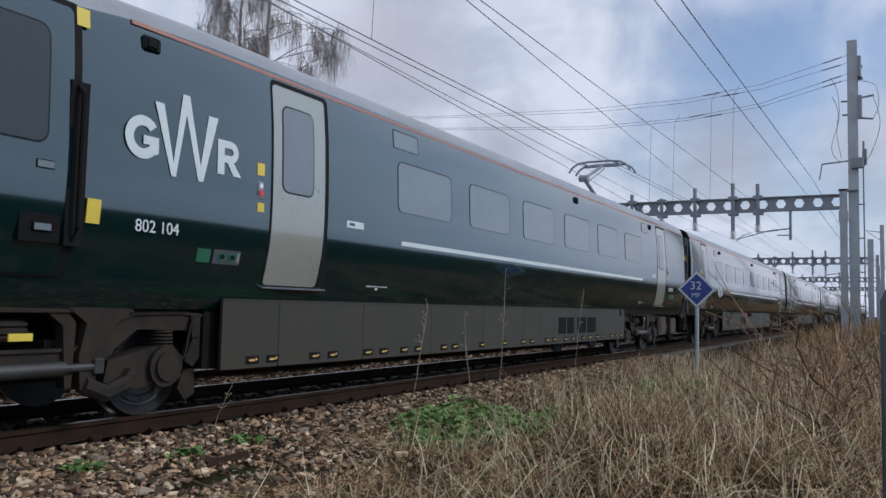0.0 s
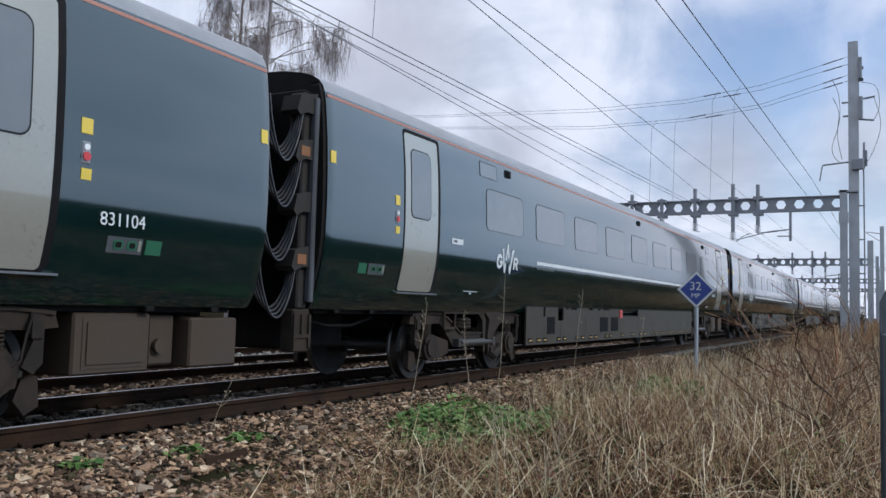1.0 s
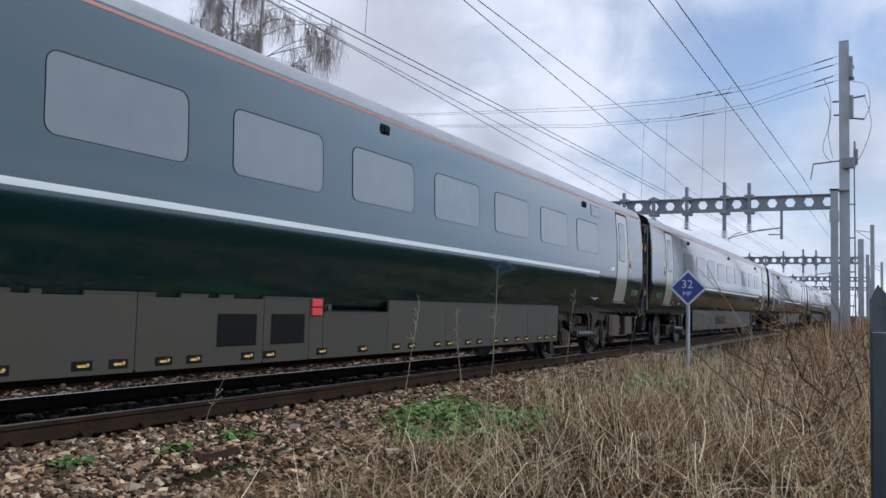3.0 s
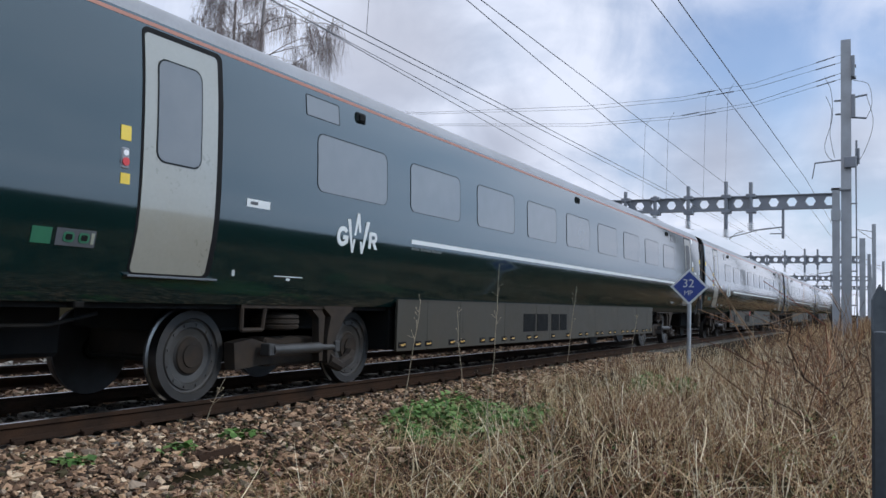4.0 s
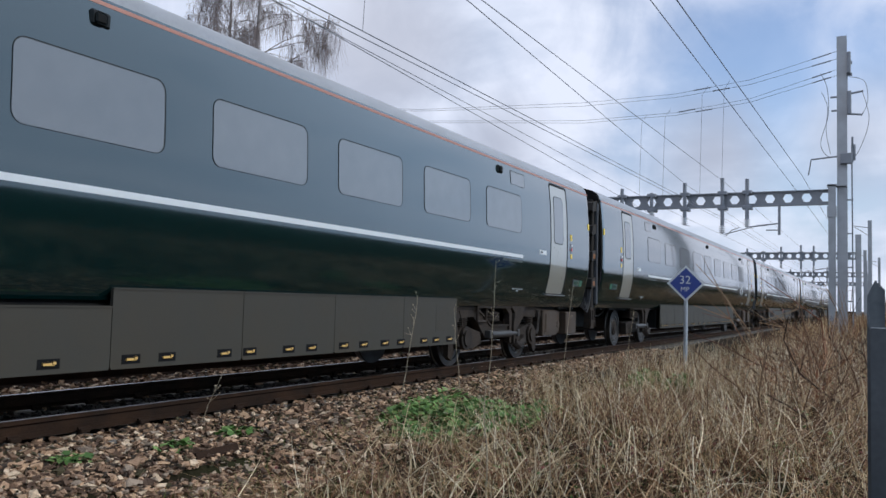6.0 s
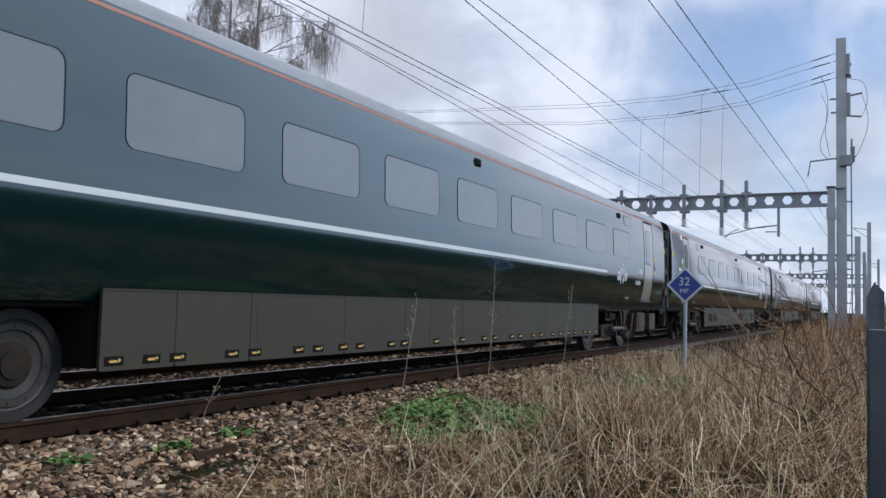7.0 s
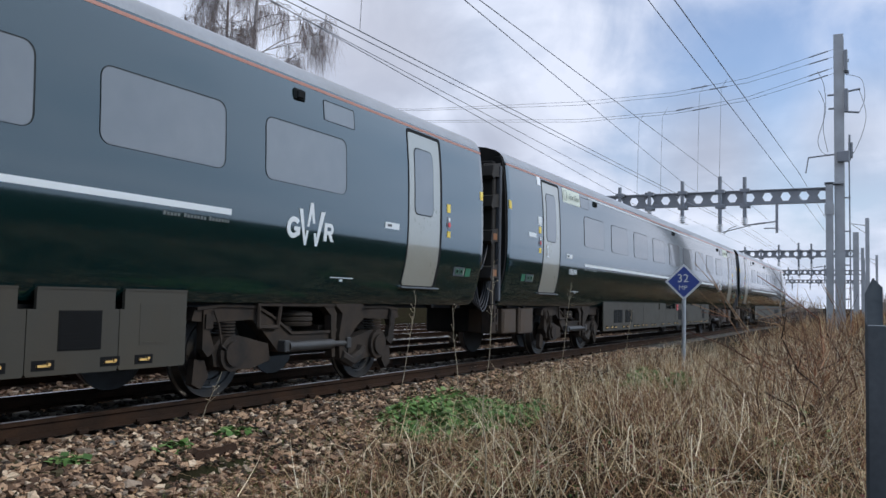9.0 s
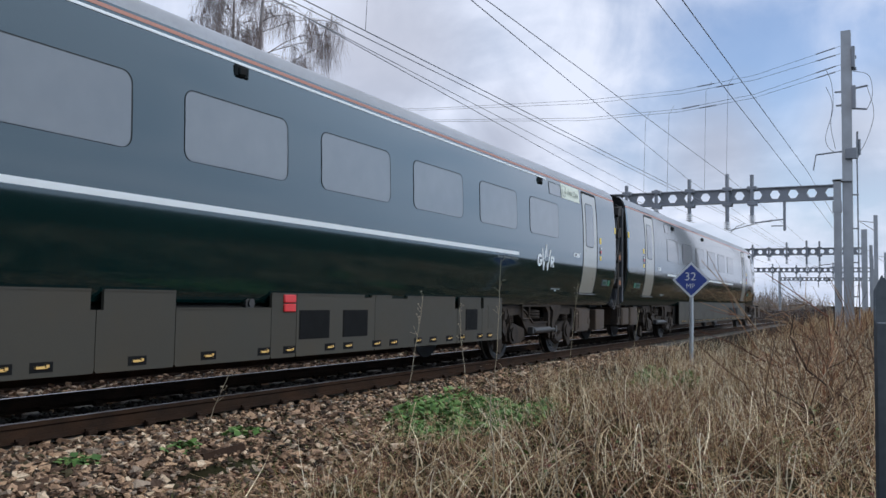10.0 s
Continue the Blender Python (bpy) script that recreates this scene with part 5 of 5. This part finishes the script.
def build_birch(x, y, h, seed):
    r = np.random.default_rng(seed)
    tree = tagged(new("birch_tree"), "tall bare birch tree with drooping twigs", "tree", "birch trees")
    tree.location = (x, y, float(ground_z(x, y)))
    bm = bmesh.new()
    spine = [Vector((0.15 * math.sin(k * 0.9), 0.1 * math.cos(k), h * k / 9)) for k in range(10)]
    bent_rod(bm, spine, 0.24, 8, 0.12)
    twigs_a, twigs_b = [], []
    for k in range(46):
        u = r.uniform(0.30, 0.98)
        p = spine[0].lerp(spine[-1], u)
        a = r.uniform(0, 6.28)
        ln = h * (0.32 * (1 - u) + 0.10) * r.uniform(0.7, 1.2)
        d = Vector((math.cos(a), math.sin(a), r.uniform(0.4, 1.0))).normalized()
        pts = [p]
        for i in range(5):
            d = (d + Vector((0, 0, -0.16)) + Vector(r.normal(0, 0.10, 3))).normalized()
            pts.append(pts[-1] + d * ln / 5)
        bent_rod(bm, pts, 0.05 * (1.2 - u), 5, 0.25)
        for j in range(9):
            q = pts[r.integers(1, 5)].lerp(pts[5], r.uniform(0, 1))
            e = (d + Vector(r.normal(0, 0.7, 3))).normalized()
            s = [q, q + e * 0.45 + Vector((0, 0, 0.05)), q + e * 0.85 - Vector((0, 0, 0.12))]
            bent_rod(bm, s, 0.014, 3, 0.5)
            for m in range(11):
                w = s[0].lerp(s[2], r.uniform(0.1, 1.0))
                twigs_a.append(w)
                twigs_b.append(w + Vector((r.normal(0, 0.22), r.normal(0, 0.22), -r.uniform(0.5, 1.9))))
    part("trunk", bm, "birch", tree)
    n = len(twigs_a)
    A, B = np.array([v[:] for v in twigs_a]), np.array([v[:] for v in twigs_b])
    sag = np.stack([r.normal(0, 0.08, n), r.normal(0, 0.08, n), np.zeros(n)], -1)
    put("crown", from_arrays("crown", *stem_arrays(A, B, sag, np.full(n, 0.0075), 4), "birchtwig"), tree, label="fine hanging brown twigs")
    return tree


def build_far_woods():
    """Bare trees and hedges far along the line."""
    n = 9000
    x = np.concatenate([RND.uniform(-90, -14, n // 2), RND.uniform(4.5, 60, n // 2)])
    y = RND.uniform(190, 420, n)
    h = RND.uniform(2, 7.5, n) * (0.55 + 0.45 * np.sin(x * 0.35 + y * 0.05) ** 2)
    root = np.stack([x, y, ground_z(x, y)], -1)
    tip = root + np.stack([RND.normal(0, 1.0, n), RND.normal(0, 1.0, n), h], -1)
    stuff("far_woods", stem_arrays(root, tip, RND.normal(0, 0.5, (n, 3)), RND.uniform(0.03, 0.10, n), 4), "fartree", "distant bare grey-brown trees", "woods")
    n = 5200
    x = 3.0 + np.abs(RND.normal(0, 1.0, n)) * 2.4
    y = RND.uniform(24, 120, n)
    root = np.stack([x, y, ground_z(x, y)], -1)
    h = RND.uniform(0.3, 1.15, n) * np.clip((x - 2.4) / 2, 0.35, 1)
    tip = root + np.stack([RND.normal(0, 0.3, n), RND.normal(0, 0.3, n), h], -1)
    stuff("lineside_scrub", stem_arrays(root, tip, RND.normal(0, 0.1, (n, 3)), RND.uniform(0.005, 0.012, n), 4), "straw", "dry lineside scrub along the cess", "scrub")


# ---- overhead line ----


def cell_beam(bm, x0, x1, z0, z1, y, pitch=0.86):
    """Beam with six-sided holes in its web and two flanges."""
    n = max(1, round((x1 - x0) / pitch))
    w = (x1 - x0) / n
    zc, r = (z0 + z1) / 2, (z1 - z0) * 0.37
    turns = [i * math.tau / 24 for i in range(24)]
    for k in range(n):
        xc = x0 + (k + 0.5) * w
        ring, rim = [], []
        for i, a in enumerate(turns):
            c, s = math.cos(a), math.sin(a)
            q = r * math.cos(math.pi / 6) / math.cos(a % (math.pi / 3) - math.pi / 6)
            ring.append((xc + q * c, zc + q * s))
            m = min(w / 2 / max(abs(c), 1e-6), (z1 - z0) / 2 / max(abs(s), 1e-6))
            corner = i % 6 == 3
            rim.append((xc + math.copysign(w / 2, c), zc + math.copysign((z1 - z0) / 2, s)) if corner else (xc + c * m, zc + s * m))
        for side in (-0.02, 0.02):
            a = [bm.verts.new((px, y + side, pz)) for px, pz in ring]
            b = [bm.verts.new((px, y + side, pz)) for px, pz in rim]
            for i in range(24):
                bm.faces.new((a[i], a[(i + 1) % 24], b[(i + 1) % 24], b[i]))
            if side > 0:
                for i in range(24):
                    bm.faces.new((a[i], prev[i], prev[(i + 1) % 24], a[(i + 1) % 24]))
            prev = a
    box(bm, x0, x1, y - 0.13, y + 0.13, z1, z1 + 0.05)
    box(bm, x0, x1, y - 0.13, y + 0.13, z0 - 0.05, z0)


def h_post(bm, x, y, z0, z1, w=0.42, d=0.36):
    box(bm, x - w / 2, x + w / 2, y - d / 2, y - d / 2 + 0.035, z0, z1)
    box(bm, x - w / 2, x + w / 2, y + d / 2 - 0.035, y + d / 2, z0, z1)
    box(bm, x - 0.02, x + 0.02, y - d / 2 + 0.035, y + d / 2 - 0.035, z0, z1)


def insulator(bm, a, b, r=0.07, sheds=7):
    a, b = Vector(a), Vector(b)
    rod(bm, a, b, r * 0.45, 8)
    for k in range(sheds):
        p, q = a.lerp(b, (k + 0.25) / sheds), a.lerp(b, (k + 0.55) / sheds)
        rod(bm, p, q, r, 10, r * 0.6)


def rounded(pts, n):
    """A smooth curve through the points, n steps to each stretch."""
    p = [Vector(q) for q in (pts[0], *pts, pts[-1])]
    out = []
    for a, b, c, d in zip(p, p[1:], p[2:], p[3:]):
        for k in range(n):
            u = k / n
            out.append(0.5 * (2 * b + (c - a) * u + (2 * a - 5 * b + 4 * c - d) * u * u + (3 * b - a - 3 * c + d) * u ** 3))
    return out + [p[-1]]


def build_gantry(y, first):
    g = tagged(new("overhead_gantry"), "grey steel gantry with a holed beam" + (" and tall switchgear mast" if first else " and steel masts"), "gantry", "overhead gantries")
    g.location = (0, y, 0)
    bm = bmesh.new()
    cell_beam(bm, -13.5, 4.95, 6.45, 7.13, 0)
    part("beam", bm, "galvdark", g, "grey beam with six-sided holes")
    bm = bmesh.new()
    if first:
        h_post(bm, 5.28, 0.1, -0.6, 15.0, 0.46, 0.42)
    else:
        h_post(bm, 5.0, 0, -0.6, 9.0, 0.55, 0.5)
    part("mast", bm, "galv", g, "pale galvanised steel mast")
    bm = bmesh.new()
    h_post(bm, -13.7, 0, -0.6, 8.6, 0.5, 0.46)
    part("mast", bm, "galv", g)
    if first:
        bm = bmesh.new()
        h_post(bm, 4.82, -0.15, -0.6, 7.4, 0.34, 0.3)
        box(bm, 4.6, 5.5, -0.3, 0.3, 7.3, 7.4)
        box(bm, 4.60, 5.03, -0.34, 0.06, 5.75, 6.3)
        part("side_post", bm, "galv", g)
    for x, z0, z1 in ((-2.44, 5.90, 7.78), (-0.475, 5.40, 7.95), (0.775, 5.72, 7.86), (-4.24, 6.25, 7.3), (-5.9, 5.4, 7.6), (-9.5, 5.2, 7.8)):
        bm = bmesh.new()
        rod(bm, (x, -0.25, z0), (x, -0.25, z1), 0.10, 10)
        box(bm, x - 0.24, x + 0.24, -0.35, 0.2, 6.25, 6.45, 0.02)
        box(bm, x - 0.24, x + 0.24, -0.35, 0.2, 7.05, 7.25, 0.02)
        tube = part("drop_tube", bm, "galvdark", g)
        bm = bmesh.new()
        insulator(bm, (x, -0.25, z0), (x, -0.25, z0 - 0.42), 0.19, 4)
        rod(bm, (x, -0.25, z0 - 0.42), (x + 0.35, -0.5, z0 - 0.5), 0.02, 6)
        put("insulator", to_mesh("insulator", bm, "porcelain"), tube)
    bm = bmesh.new()
    box(bm, 2.27, 2.39, -0.1, 0.1, 4.9, 6.4)
    rod(bm, (2.33, 0, 5.5), (0.9, -0.2, 5.32), 0.035, 8)
    rod(bm, (2.33, 0, 5.15), (1.7, -0.1, 5.15), 0.03, 8)
    rod(bm, (1.0, -0.2, 5.3), (-0.35, -0.3, 4.95), 0.025, 8)
    bent_rod(bm, [(0.4, -0.25, 5.3), (0.0, -0.25, 5.15), (-0.3, -0.25, 4.85)], 0.02, 6)
    arm = part("registration_arm", bm, "galvdark", g)
    bm = bmesh.new()
    insulator(bm, (1.75, -0.08, 5.43), (1.2, -0.15, 5.36), 0.075, 6)
    put("insulator", to_mesh("insulator", bm, "insul"), arm)
    if first:
        rods = [((5.1, 8.85), (3.85, 8.75), 0.04), ((3.85, 8.75), (3.72, 7.95), 0.03)]
        rods += [(a, b, 0.05) for a, b in (((5.5, 14.1), (5.5, 11.9)), ((5.55, 12.0), (6.25, 12.1)), ((5.55, 11.0), (6.2, 10.9)), ((4.75, 11.9), (5.1, 11.9)), ((4.8, 11.2), (5.1, 11.2)), ((5.1, 8.9), (5.9, 8.9)), ((5.75, 8.5), (5.75, 9.8)), ((5.85, 8.6), (5.85, 9.4)))]
        for a, b, r in rods:
            bm = bmesh.new()
            rod(bm, (a[0], 0, a[1]), (b[0], 0, b[1]), r, 8)
            part("switch_rod", bm, "galvdark", g, "dark switchgear rod on the mast")
        for z in (13.55, 12.95):
            bm = bmesh.new()
            box(bm, 5.3, 5.75, -0.1, 0.1, z, z + 0.12)
            part("switch_bracket", bm, "galvdark", g)
        for q in ((5.52, 5.70, 13.0, 14.1), (5.52, 5.72, 10.9, 12.1), (5.2, 5.75, 8.4, 8.95)):
            bm = bmesh.new()
            box(bm, q[0], q[1], -0.36, -0.12, q[2], q[3], 0.03)
            part("switch_box", bm, "galvdark", g)
        bm = bmesh.new()
        for pts in ([(6.2, 0, 12.1), (6.5, 0, 10.6), (6.0, 0, 9.0), (5.5, 0, 8.6)], [(5.6, 0, 12.9), (6.3, 0, 12.6), (6.45, 0, 11.6), (6.2, 0, 10.9)],
                    [(4.3, 0, 13.2), (4.6, 0, 12.4), (4.65, 0, 11.0), (4.3, 0, 9.6), (4.6, 0, 8.9), (5.2, 0, 8.8)], [(4.35, 0, 12.2), (4.62, 0, 11.4), (4.55, 0, 10.2), (4.75, 0, 9.0)]):
            bent_rod(bm, rounded(pts, 6), 0.014, 5)
        part("jumper", bm, "wire", g)
        bm = bmesh.new()
        rod(bm, (5.75, 0.1, -0.4), (5.72, 0.1, 9.4), 0.035, 8)
        for z in (1.5, 3.2, 4.9, 6.6):
            box(bm, 5.45, 5.78, 0.05, 0.15, z, z + 0.06)
        part("conduit", bm, "galvdark", g)
    return g


def build_wire(name, pts, r, label, sag=0.0):
    fine = []
    for a, b in zip(pts, pts[1:]):
        a, b = Vector(a), Vector(b)
        n = 8 if sag else 1
        for k in range(n):
            u = k / n
            fine.append(a.lerp(b, u) - Vector((0, 0, sag * 4 * u * (1 - u))))
    fine.append(Vector(pts[-1]))
    bm = bmesh.new()
    bent_rod(bm, fine, r, 5)
    return tagged(part(name, bm, "wire", None), label, "overhead wire", "overhead wires")


def build_wires():
    ys = [-30, 46, 96, 146, 196, 260]
    for k, tx in enumerate(TRACKS):
        if k == 0:
            build_wire("contact_wire", [(0, -12, 4.79), (0, 46, 5.58), (0.2, 96, 5.3), (-0.2, 196, 5.3)], 0.009, "taut dark contact wire over the track")
            build_wire("contact_wire", [(0.05, -12, 4.68), (-0.05, 46, 5.48), (-0.2, 96, 5.3), (0.2, 196, 5.3)], 0.008, "second dark contact wire beside the first")
            continue
        build_wire("contact_wire", [(tx, -12, 5.09), (tx - 0.1, 46, 5.09), (tx + 0.1, 96, 5.09), (tx - 0.1, 196, 5.09)], 0.009, "taut dark contact wire over the track")
        build_wire("catenary_wire", [(tx + 0.4, -12, 6.73), (tx - 0.5, 46, 6.58), (tx, 96, 6.5), (tx, 196, 6.5)], 0.009, "dark catenary wire over the track")
    build_wire("catenary_wire", [(-2.96, -12, 7.31), (-3.72, 46, 5.8)], 0.010, "dark catenary wire over the second track")
    for y, zt in ((10.3, 7.2), (-2.0, 6.9)):
        build_wire("dropper", [(0.0, y, 5.09), (0.05, y + 0.05, zt)], 0.005, "thin dropper above the contact wire")
    build_wire("feeder_wire", [(1.13, -12, 5.68), (-0.34, 46, 7.71), (-0.4, 96, 7.6)], 0.010, "dark feeder wire on the gantry")
    build_wire("feeder_wire", [(2.29, -12, 5.7), (-2.55, 46, 7.82), (-2.6, 96, 7.6)], 0.010, "dark feeder wire on the gantry")
    build_wire("feeder_wire", [(1.59, -12, 8.68), (3.02, 46, 7.37), (3.4, 96, 7.2)], 0.012, "dark feeder wire on the mast side")
    build_wire("return_wire", [(3.4, -12, 6.25), (3.4, 46, 7.99), (3.8, 96, 7.4)], 0.012, "dark return wire on the mast arm")
    for z0, z1, z2 in ((14.3, 12.80, 13.35), (13.9, 12.60, 13.25), (13.35, 11.75, 12.6), (13.05, 11.60, 12.5)):
        pts = [(5.2, 46, z0), (0.9, 46, z0 - (z0 - z1) * 0.72), (-3.0, 46, z1 + 0.02), (-8.4, 46, z1), (-19.5, 46, z2), (-40, 46, z2 + 2.5)]
        build_wire("cross_feeder", pts, 0.010, "thin feeder wire strung across the tracks")
        slope = ((z0 - pts[1][2]) / 4.3, (pts[1][2] - pts[2][2]) / 3.9)
        for x in (4.35, {14.3: -1.6, 13.9: -0.6, 13.35: -2.4, 13.05: -1.5}[z0]):
            s = slope[0] if x > 0.9 else slope[1]
            z = z0 - (5.2 - x) * slope[0] if x > 0.9 else pts[1][2] - (0.9 - x) * slope[1]
            bm = bmesh.new()
            insulator(bm, (x - 0.45, 46, z - 0.45 * s), (x + 0.45, 46, z + 0.45 * s), 0.055, 9)
            tagged(part("wire_insulator", bm, "insul", None), "dark ribbed insulator strung in a wire", "insulator", "wire insulators")
    for x, zt, zb in ((-4.9, 11.8, 7.2), (-3.6, 12.0, 7.1), (-1.6, 13.1, 7.2), (-0.45, 13.3, 7.9)):
        build_wire("drop_wire", [(x + 0.3, 46, zt), (x, 46, zt - 0.5), (x - 0.05, 46, (zt + zb) / 2), (x - 0.1, 46, zb)], 0.009, "thin wire that drops to the gantry")


# ---- sign, fence, poles ----


def build_sign():
    x, y, z = 3.41, 17.3, 1.527
    s = tagged(new("milepost_sign"), "blue and white diamond milepost sign on a grey post", "sign")
    s.location = (x, y, 0)
    s.rotation_euler = (0, 0, radians(8))

    def diamond(bm, r, y0, y1):
        pts = [(r, 0), (0, r), (-r, 0), (0, -r)]
        a = [bm.verts.new((px, y0, z + pz)) for px, pz in pts]
        b = [bm.verts.new((px, y1, z + pz)) for px, pz in pts]
        bm.faces.new(a); bm.faces.new(b[::-1])
        for i in range(4):
            bm.faces.new((a[i], b[i], b[(i + 1) % 4], a[(i + 1) % 4]))
    bm = bmesh.new(); diamond(bm, 0.372, -0.012, 0.012)
    part("plate", bm, "white", s, "white diamond plate")
    bm = bmesh.new(); diamond(bm, 0.315, -0.017, -0.010)
    part("face", bm, "signblue", s, "deep blue diamond face")
    for text, size, dx, dz in (("32", 0.235, -0.135, -0.005), ("MP", 0.135, -0.105, -0.165)):
        put("lettering", words(text, text, size, "white"), s, (dx, -0.020, z + dz), "white letters", (0, 0, -90))
    bm = bmesh.new()
    rod(bm, (0, 0.04, -0.5), (0, 0.04, z), 0.04, 10)
    box(bm, -0.09, 0.09, 0.012, 0.05, z - 0.15, z - 0.11); box(bm, -0.09, 0.09, 0.012, 0.05, z + 0.1, z + 0.14)
    part("post", bm, "galv", s, "grey steel post")


def build_fence():
    f = tagged(new("palisade_fence"), "dark steel palisade fence beside the line", "fence")
    f.location = (0, 0, 0)

    def pale(bm):
        pts = [(-0.040, 0.0), (-0.028, 0.020), (-0.010, 0.020), (0.0, 0.004), (0.010, 0.020), (0.028, 0.020), (0.040, 0.0)]
        lo = [bm.verts.new((p, q, -0.25)) for p, q in pts] + [bm.verts.new((p, q - 0.004, -0.25)) for p, q in reversed(pts)]
        hi = [bm.verts.new((p, q, 0.98 + 0.14 * (1 - abs(p) / 0.04))) for p, q in pts] + [bm.verts.new((p, q - 0.004, 0.98 + 0.14 * (1 - abs(p) / 0.04))) for p, q in reversed(pts)]
        n = len(lo)
        for i in range(n):
            bm.faces.new((lo[i], lo[(i + 1) % n], hi[(i + 1) % n], hi[i]))
        bm.faces.new(lo[::-1]); bm.faces.new(hi)
    ys = [1.3, 2.1, 2.26, 2.42, 2.58, 2.74, 2.90]
    for k, y in enumerate(ys[1:]):
        put("pale", shared(("pale",), pale, "fence"), f, (6.905 + 0.004 * k, y, 0), turn=(0, 0, 90 - 3 * k))
    put("rail", shared(("frail",), lambda bm: [box(bm, 6.925, 6.965, 2.0, 3.0, 0.82, 0.87, 0.004), box(bm, 6.925, 6.965, 2.0, 3.0, 0.05, 0.10, 0.004)], "fence"), f)
    put("post", shared(("fpost",), lambda bm: h_post(bm, 6.925, 1.75, -0.3, 1.02, 0.06, 0.09), "fence"), f)


def build_poles():
    for x, y, h in ((6.25, 75, 8.4), (6.9, 120, 8.0), (5.6, 96.5, 7.4)):
        bm = bmesh.new()
        h_post(bm, x, y, -0.4, h, 0.3, 0.28)
        ob = part("line_pole", bm, "galv", None)
        bm2 = bmesh.new()
        rod(bm2, (x, y, h - 0.6), (x - 1.3, y, h - 0.4), 0.03, 6)
        rod(bm2, (x, y, h - 1.3), (x - 1.1, y, h - 0.5), 0.025, 6)
        part("arm", bm2, "galvdark", ob)
        tagged(ob, "slim galvanised pole with a small arm", "pole", "line poles")


# ---- movement ----


# seconds, and where along the line the first coupling stands then
TRAIN = [(0, 26.235), (0.5, 16.534), (1, 7.003), (1.5, -2.721), (2, -12.395), (2.5, -22.0), (3, -31.71), (3.5, -41.42), (4, -51.157), (4.5, -60.965), (5, -70.398),
         (5.5, -80.171), (6, -90.01), (6.5, -99.87), (7, -109.758), (7.5, -119.675), (8, -129.386), (8.5, -139.34), (9, -149.316), (9.5, -159.212), (10, -169.262)]


def travelled(t):
    return 19.143 * t + 0.0387 * t * t


def motions():
    for i, car in enumerate(CARS):
        walk(car, [(t, pose(0, y + CAR * (i - 1), 0)) for t, y in TRAIN])
    for w in WHEELSETS:
        base = w.location.copy()
        walk(w, [(k / 30, pose(*base, math.degrees(travelled(k / 30) / 0.457), 0, 0)) for k in range(301)])


build_ground()
build_gantry(46, True)
for gy in (96, 146, 196):
    build_gantry(gy, False)
build_train()
build_tracks()
build_birch(-19.6, 30.5, 20.5, 3)
build_birch(-23.8, 33.0, 19.0, 5)
build_far_woods()
build_sign()
build_fence()
build_poles()
build_wires()
build_grass()
for k, (sx, sy, sh) in enumerate(((6.15, 9.2, 1.35), (6.35, 10.6, 1.5), (5.9, 11.6, 1.3), (6.45, 12.4, 1.55), (6.0, 13.6, 1.4), (6.3, 8.0, 1.15), (6.5, 9.8, 1.8), (6.2, 12.0, 1.9), (6.55, 14.5, 1.9), (5.9, 14.6, 1.7), (5.75, 13.0, 1.0), (5.5, 15.0, 0.9), (6.1, 16.0, 1.4), (5.9, 18.0, 1.2), (5.3, 19.0, 0.8))):
    build_shrub(sx, sy, sh, 20 + k)
for k, (wx, wy, ws, wh, wn) in enumerate(((1.70, 4.15, 0.13, 0.10, 55), (1.88, 5.0, 0.12, 0.10, 45), (1.78, 5.85, 0.17, 0.09, 80), (2.62, 7.75, 0.40, 0.25, 420), (2.95, 7.25, 0.30, 0.2, 150), (3.35, 8.45, 0.34, 0.24, 200), (2.85, 8.8, 0.40, 0.34, 460), (3.25, 9.2, 0.36, 0.26, 260), (2.45, 8.5, 0.3, 0.22, 220), (3.05, 7.9, 0.25, 0.18, 110), (2.2, 9.3, 0.25, 0.2, 90), (3.55, 13.4, 0.35, 0.38, 300), (4.25, 12.7, 0.22, 0.30, 160), (6.25, 6.9, 0.14, 0.22, 60))):
    build_weed(wx, wy, ws, wh, wn, 60 + k, "low bright green leafy weeds among the stones" if k < 3 else "spreading green leafy weeds in the dry grass")
for k, (a, b) in enumerate((
    ((2.05, 8.26, -0.25), (2.24, 8.26, 1.1)),
    ((2.05, 9.83, -0.25), (1.91, 9.83, 0.95)),
    ((2.29, 10.18, -0.25), (2.35, 10.18, 1.6)),
    ((2.17, 13.34, -0.25), (2.36, 13.34, 1.4)),
    ((4.71, 4.84, -0.25), (4.69, 4.84, 0.53)),
    ((5.1, 4.91, -0.25), (5.11, 4.91, 0.38)),
    ((2.17, 17.38, -0.25), (2.32, 17.38, 0.95)),
    ((1.14, 6.01, -0.25), (1.38, 6.01, 0.23)),
    ((4.53, 11.99, -0.25), (4.58, 11.99, 0.53)),
    ((4.13, 21.59, -0.25), (4.06, 21.59, 1.0)))):
    build_stalk(a, b, 80 + k)
bm = bmesh.new()
box(bm, -0.02, 0.02, -0.10, 0.10, -0.05, 0.32, 0.01)
rod(bm, (0, 0, -0.4), (0, 0, 0), 0.03, 8)
marker = tagged(part("track_marker", bm, "yellow", None), "small yellow marker post beyond the far track", "marker post")
marker.location = (-8.6, 13.05, 0.02)
bm = bmesh.new()
slab(bm, [(-0.035, 0.0), (0.035, 0.0), (0.03, 0.05), (-0.01, 0.055)], -0.22, 0.22)
scrap = tagged(part("scrap_metal", bm, "rust", None), "rusty strip of scrap metal on the stones", "scrap metal")
scrap.location, scrap.rotation_euler = (2.24, 5.08, float(ground_z(2.24, 5.08)) + 0.015), (0, radians(-3), radians(87))
build_ballast()
build_bank_behind()
motions()
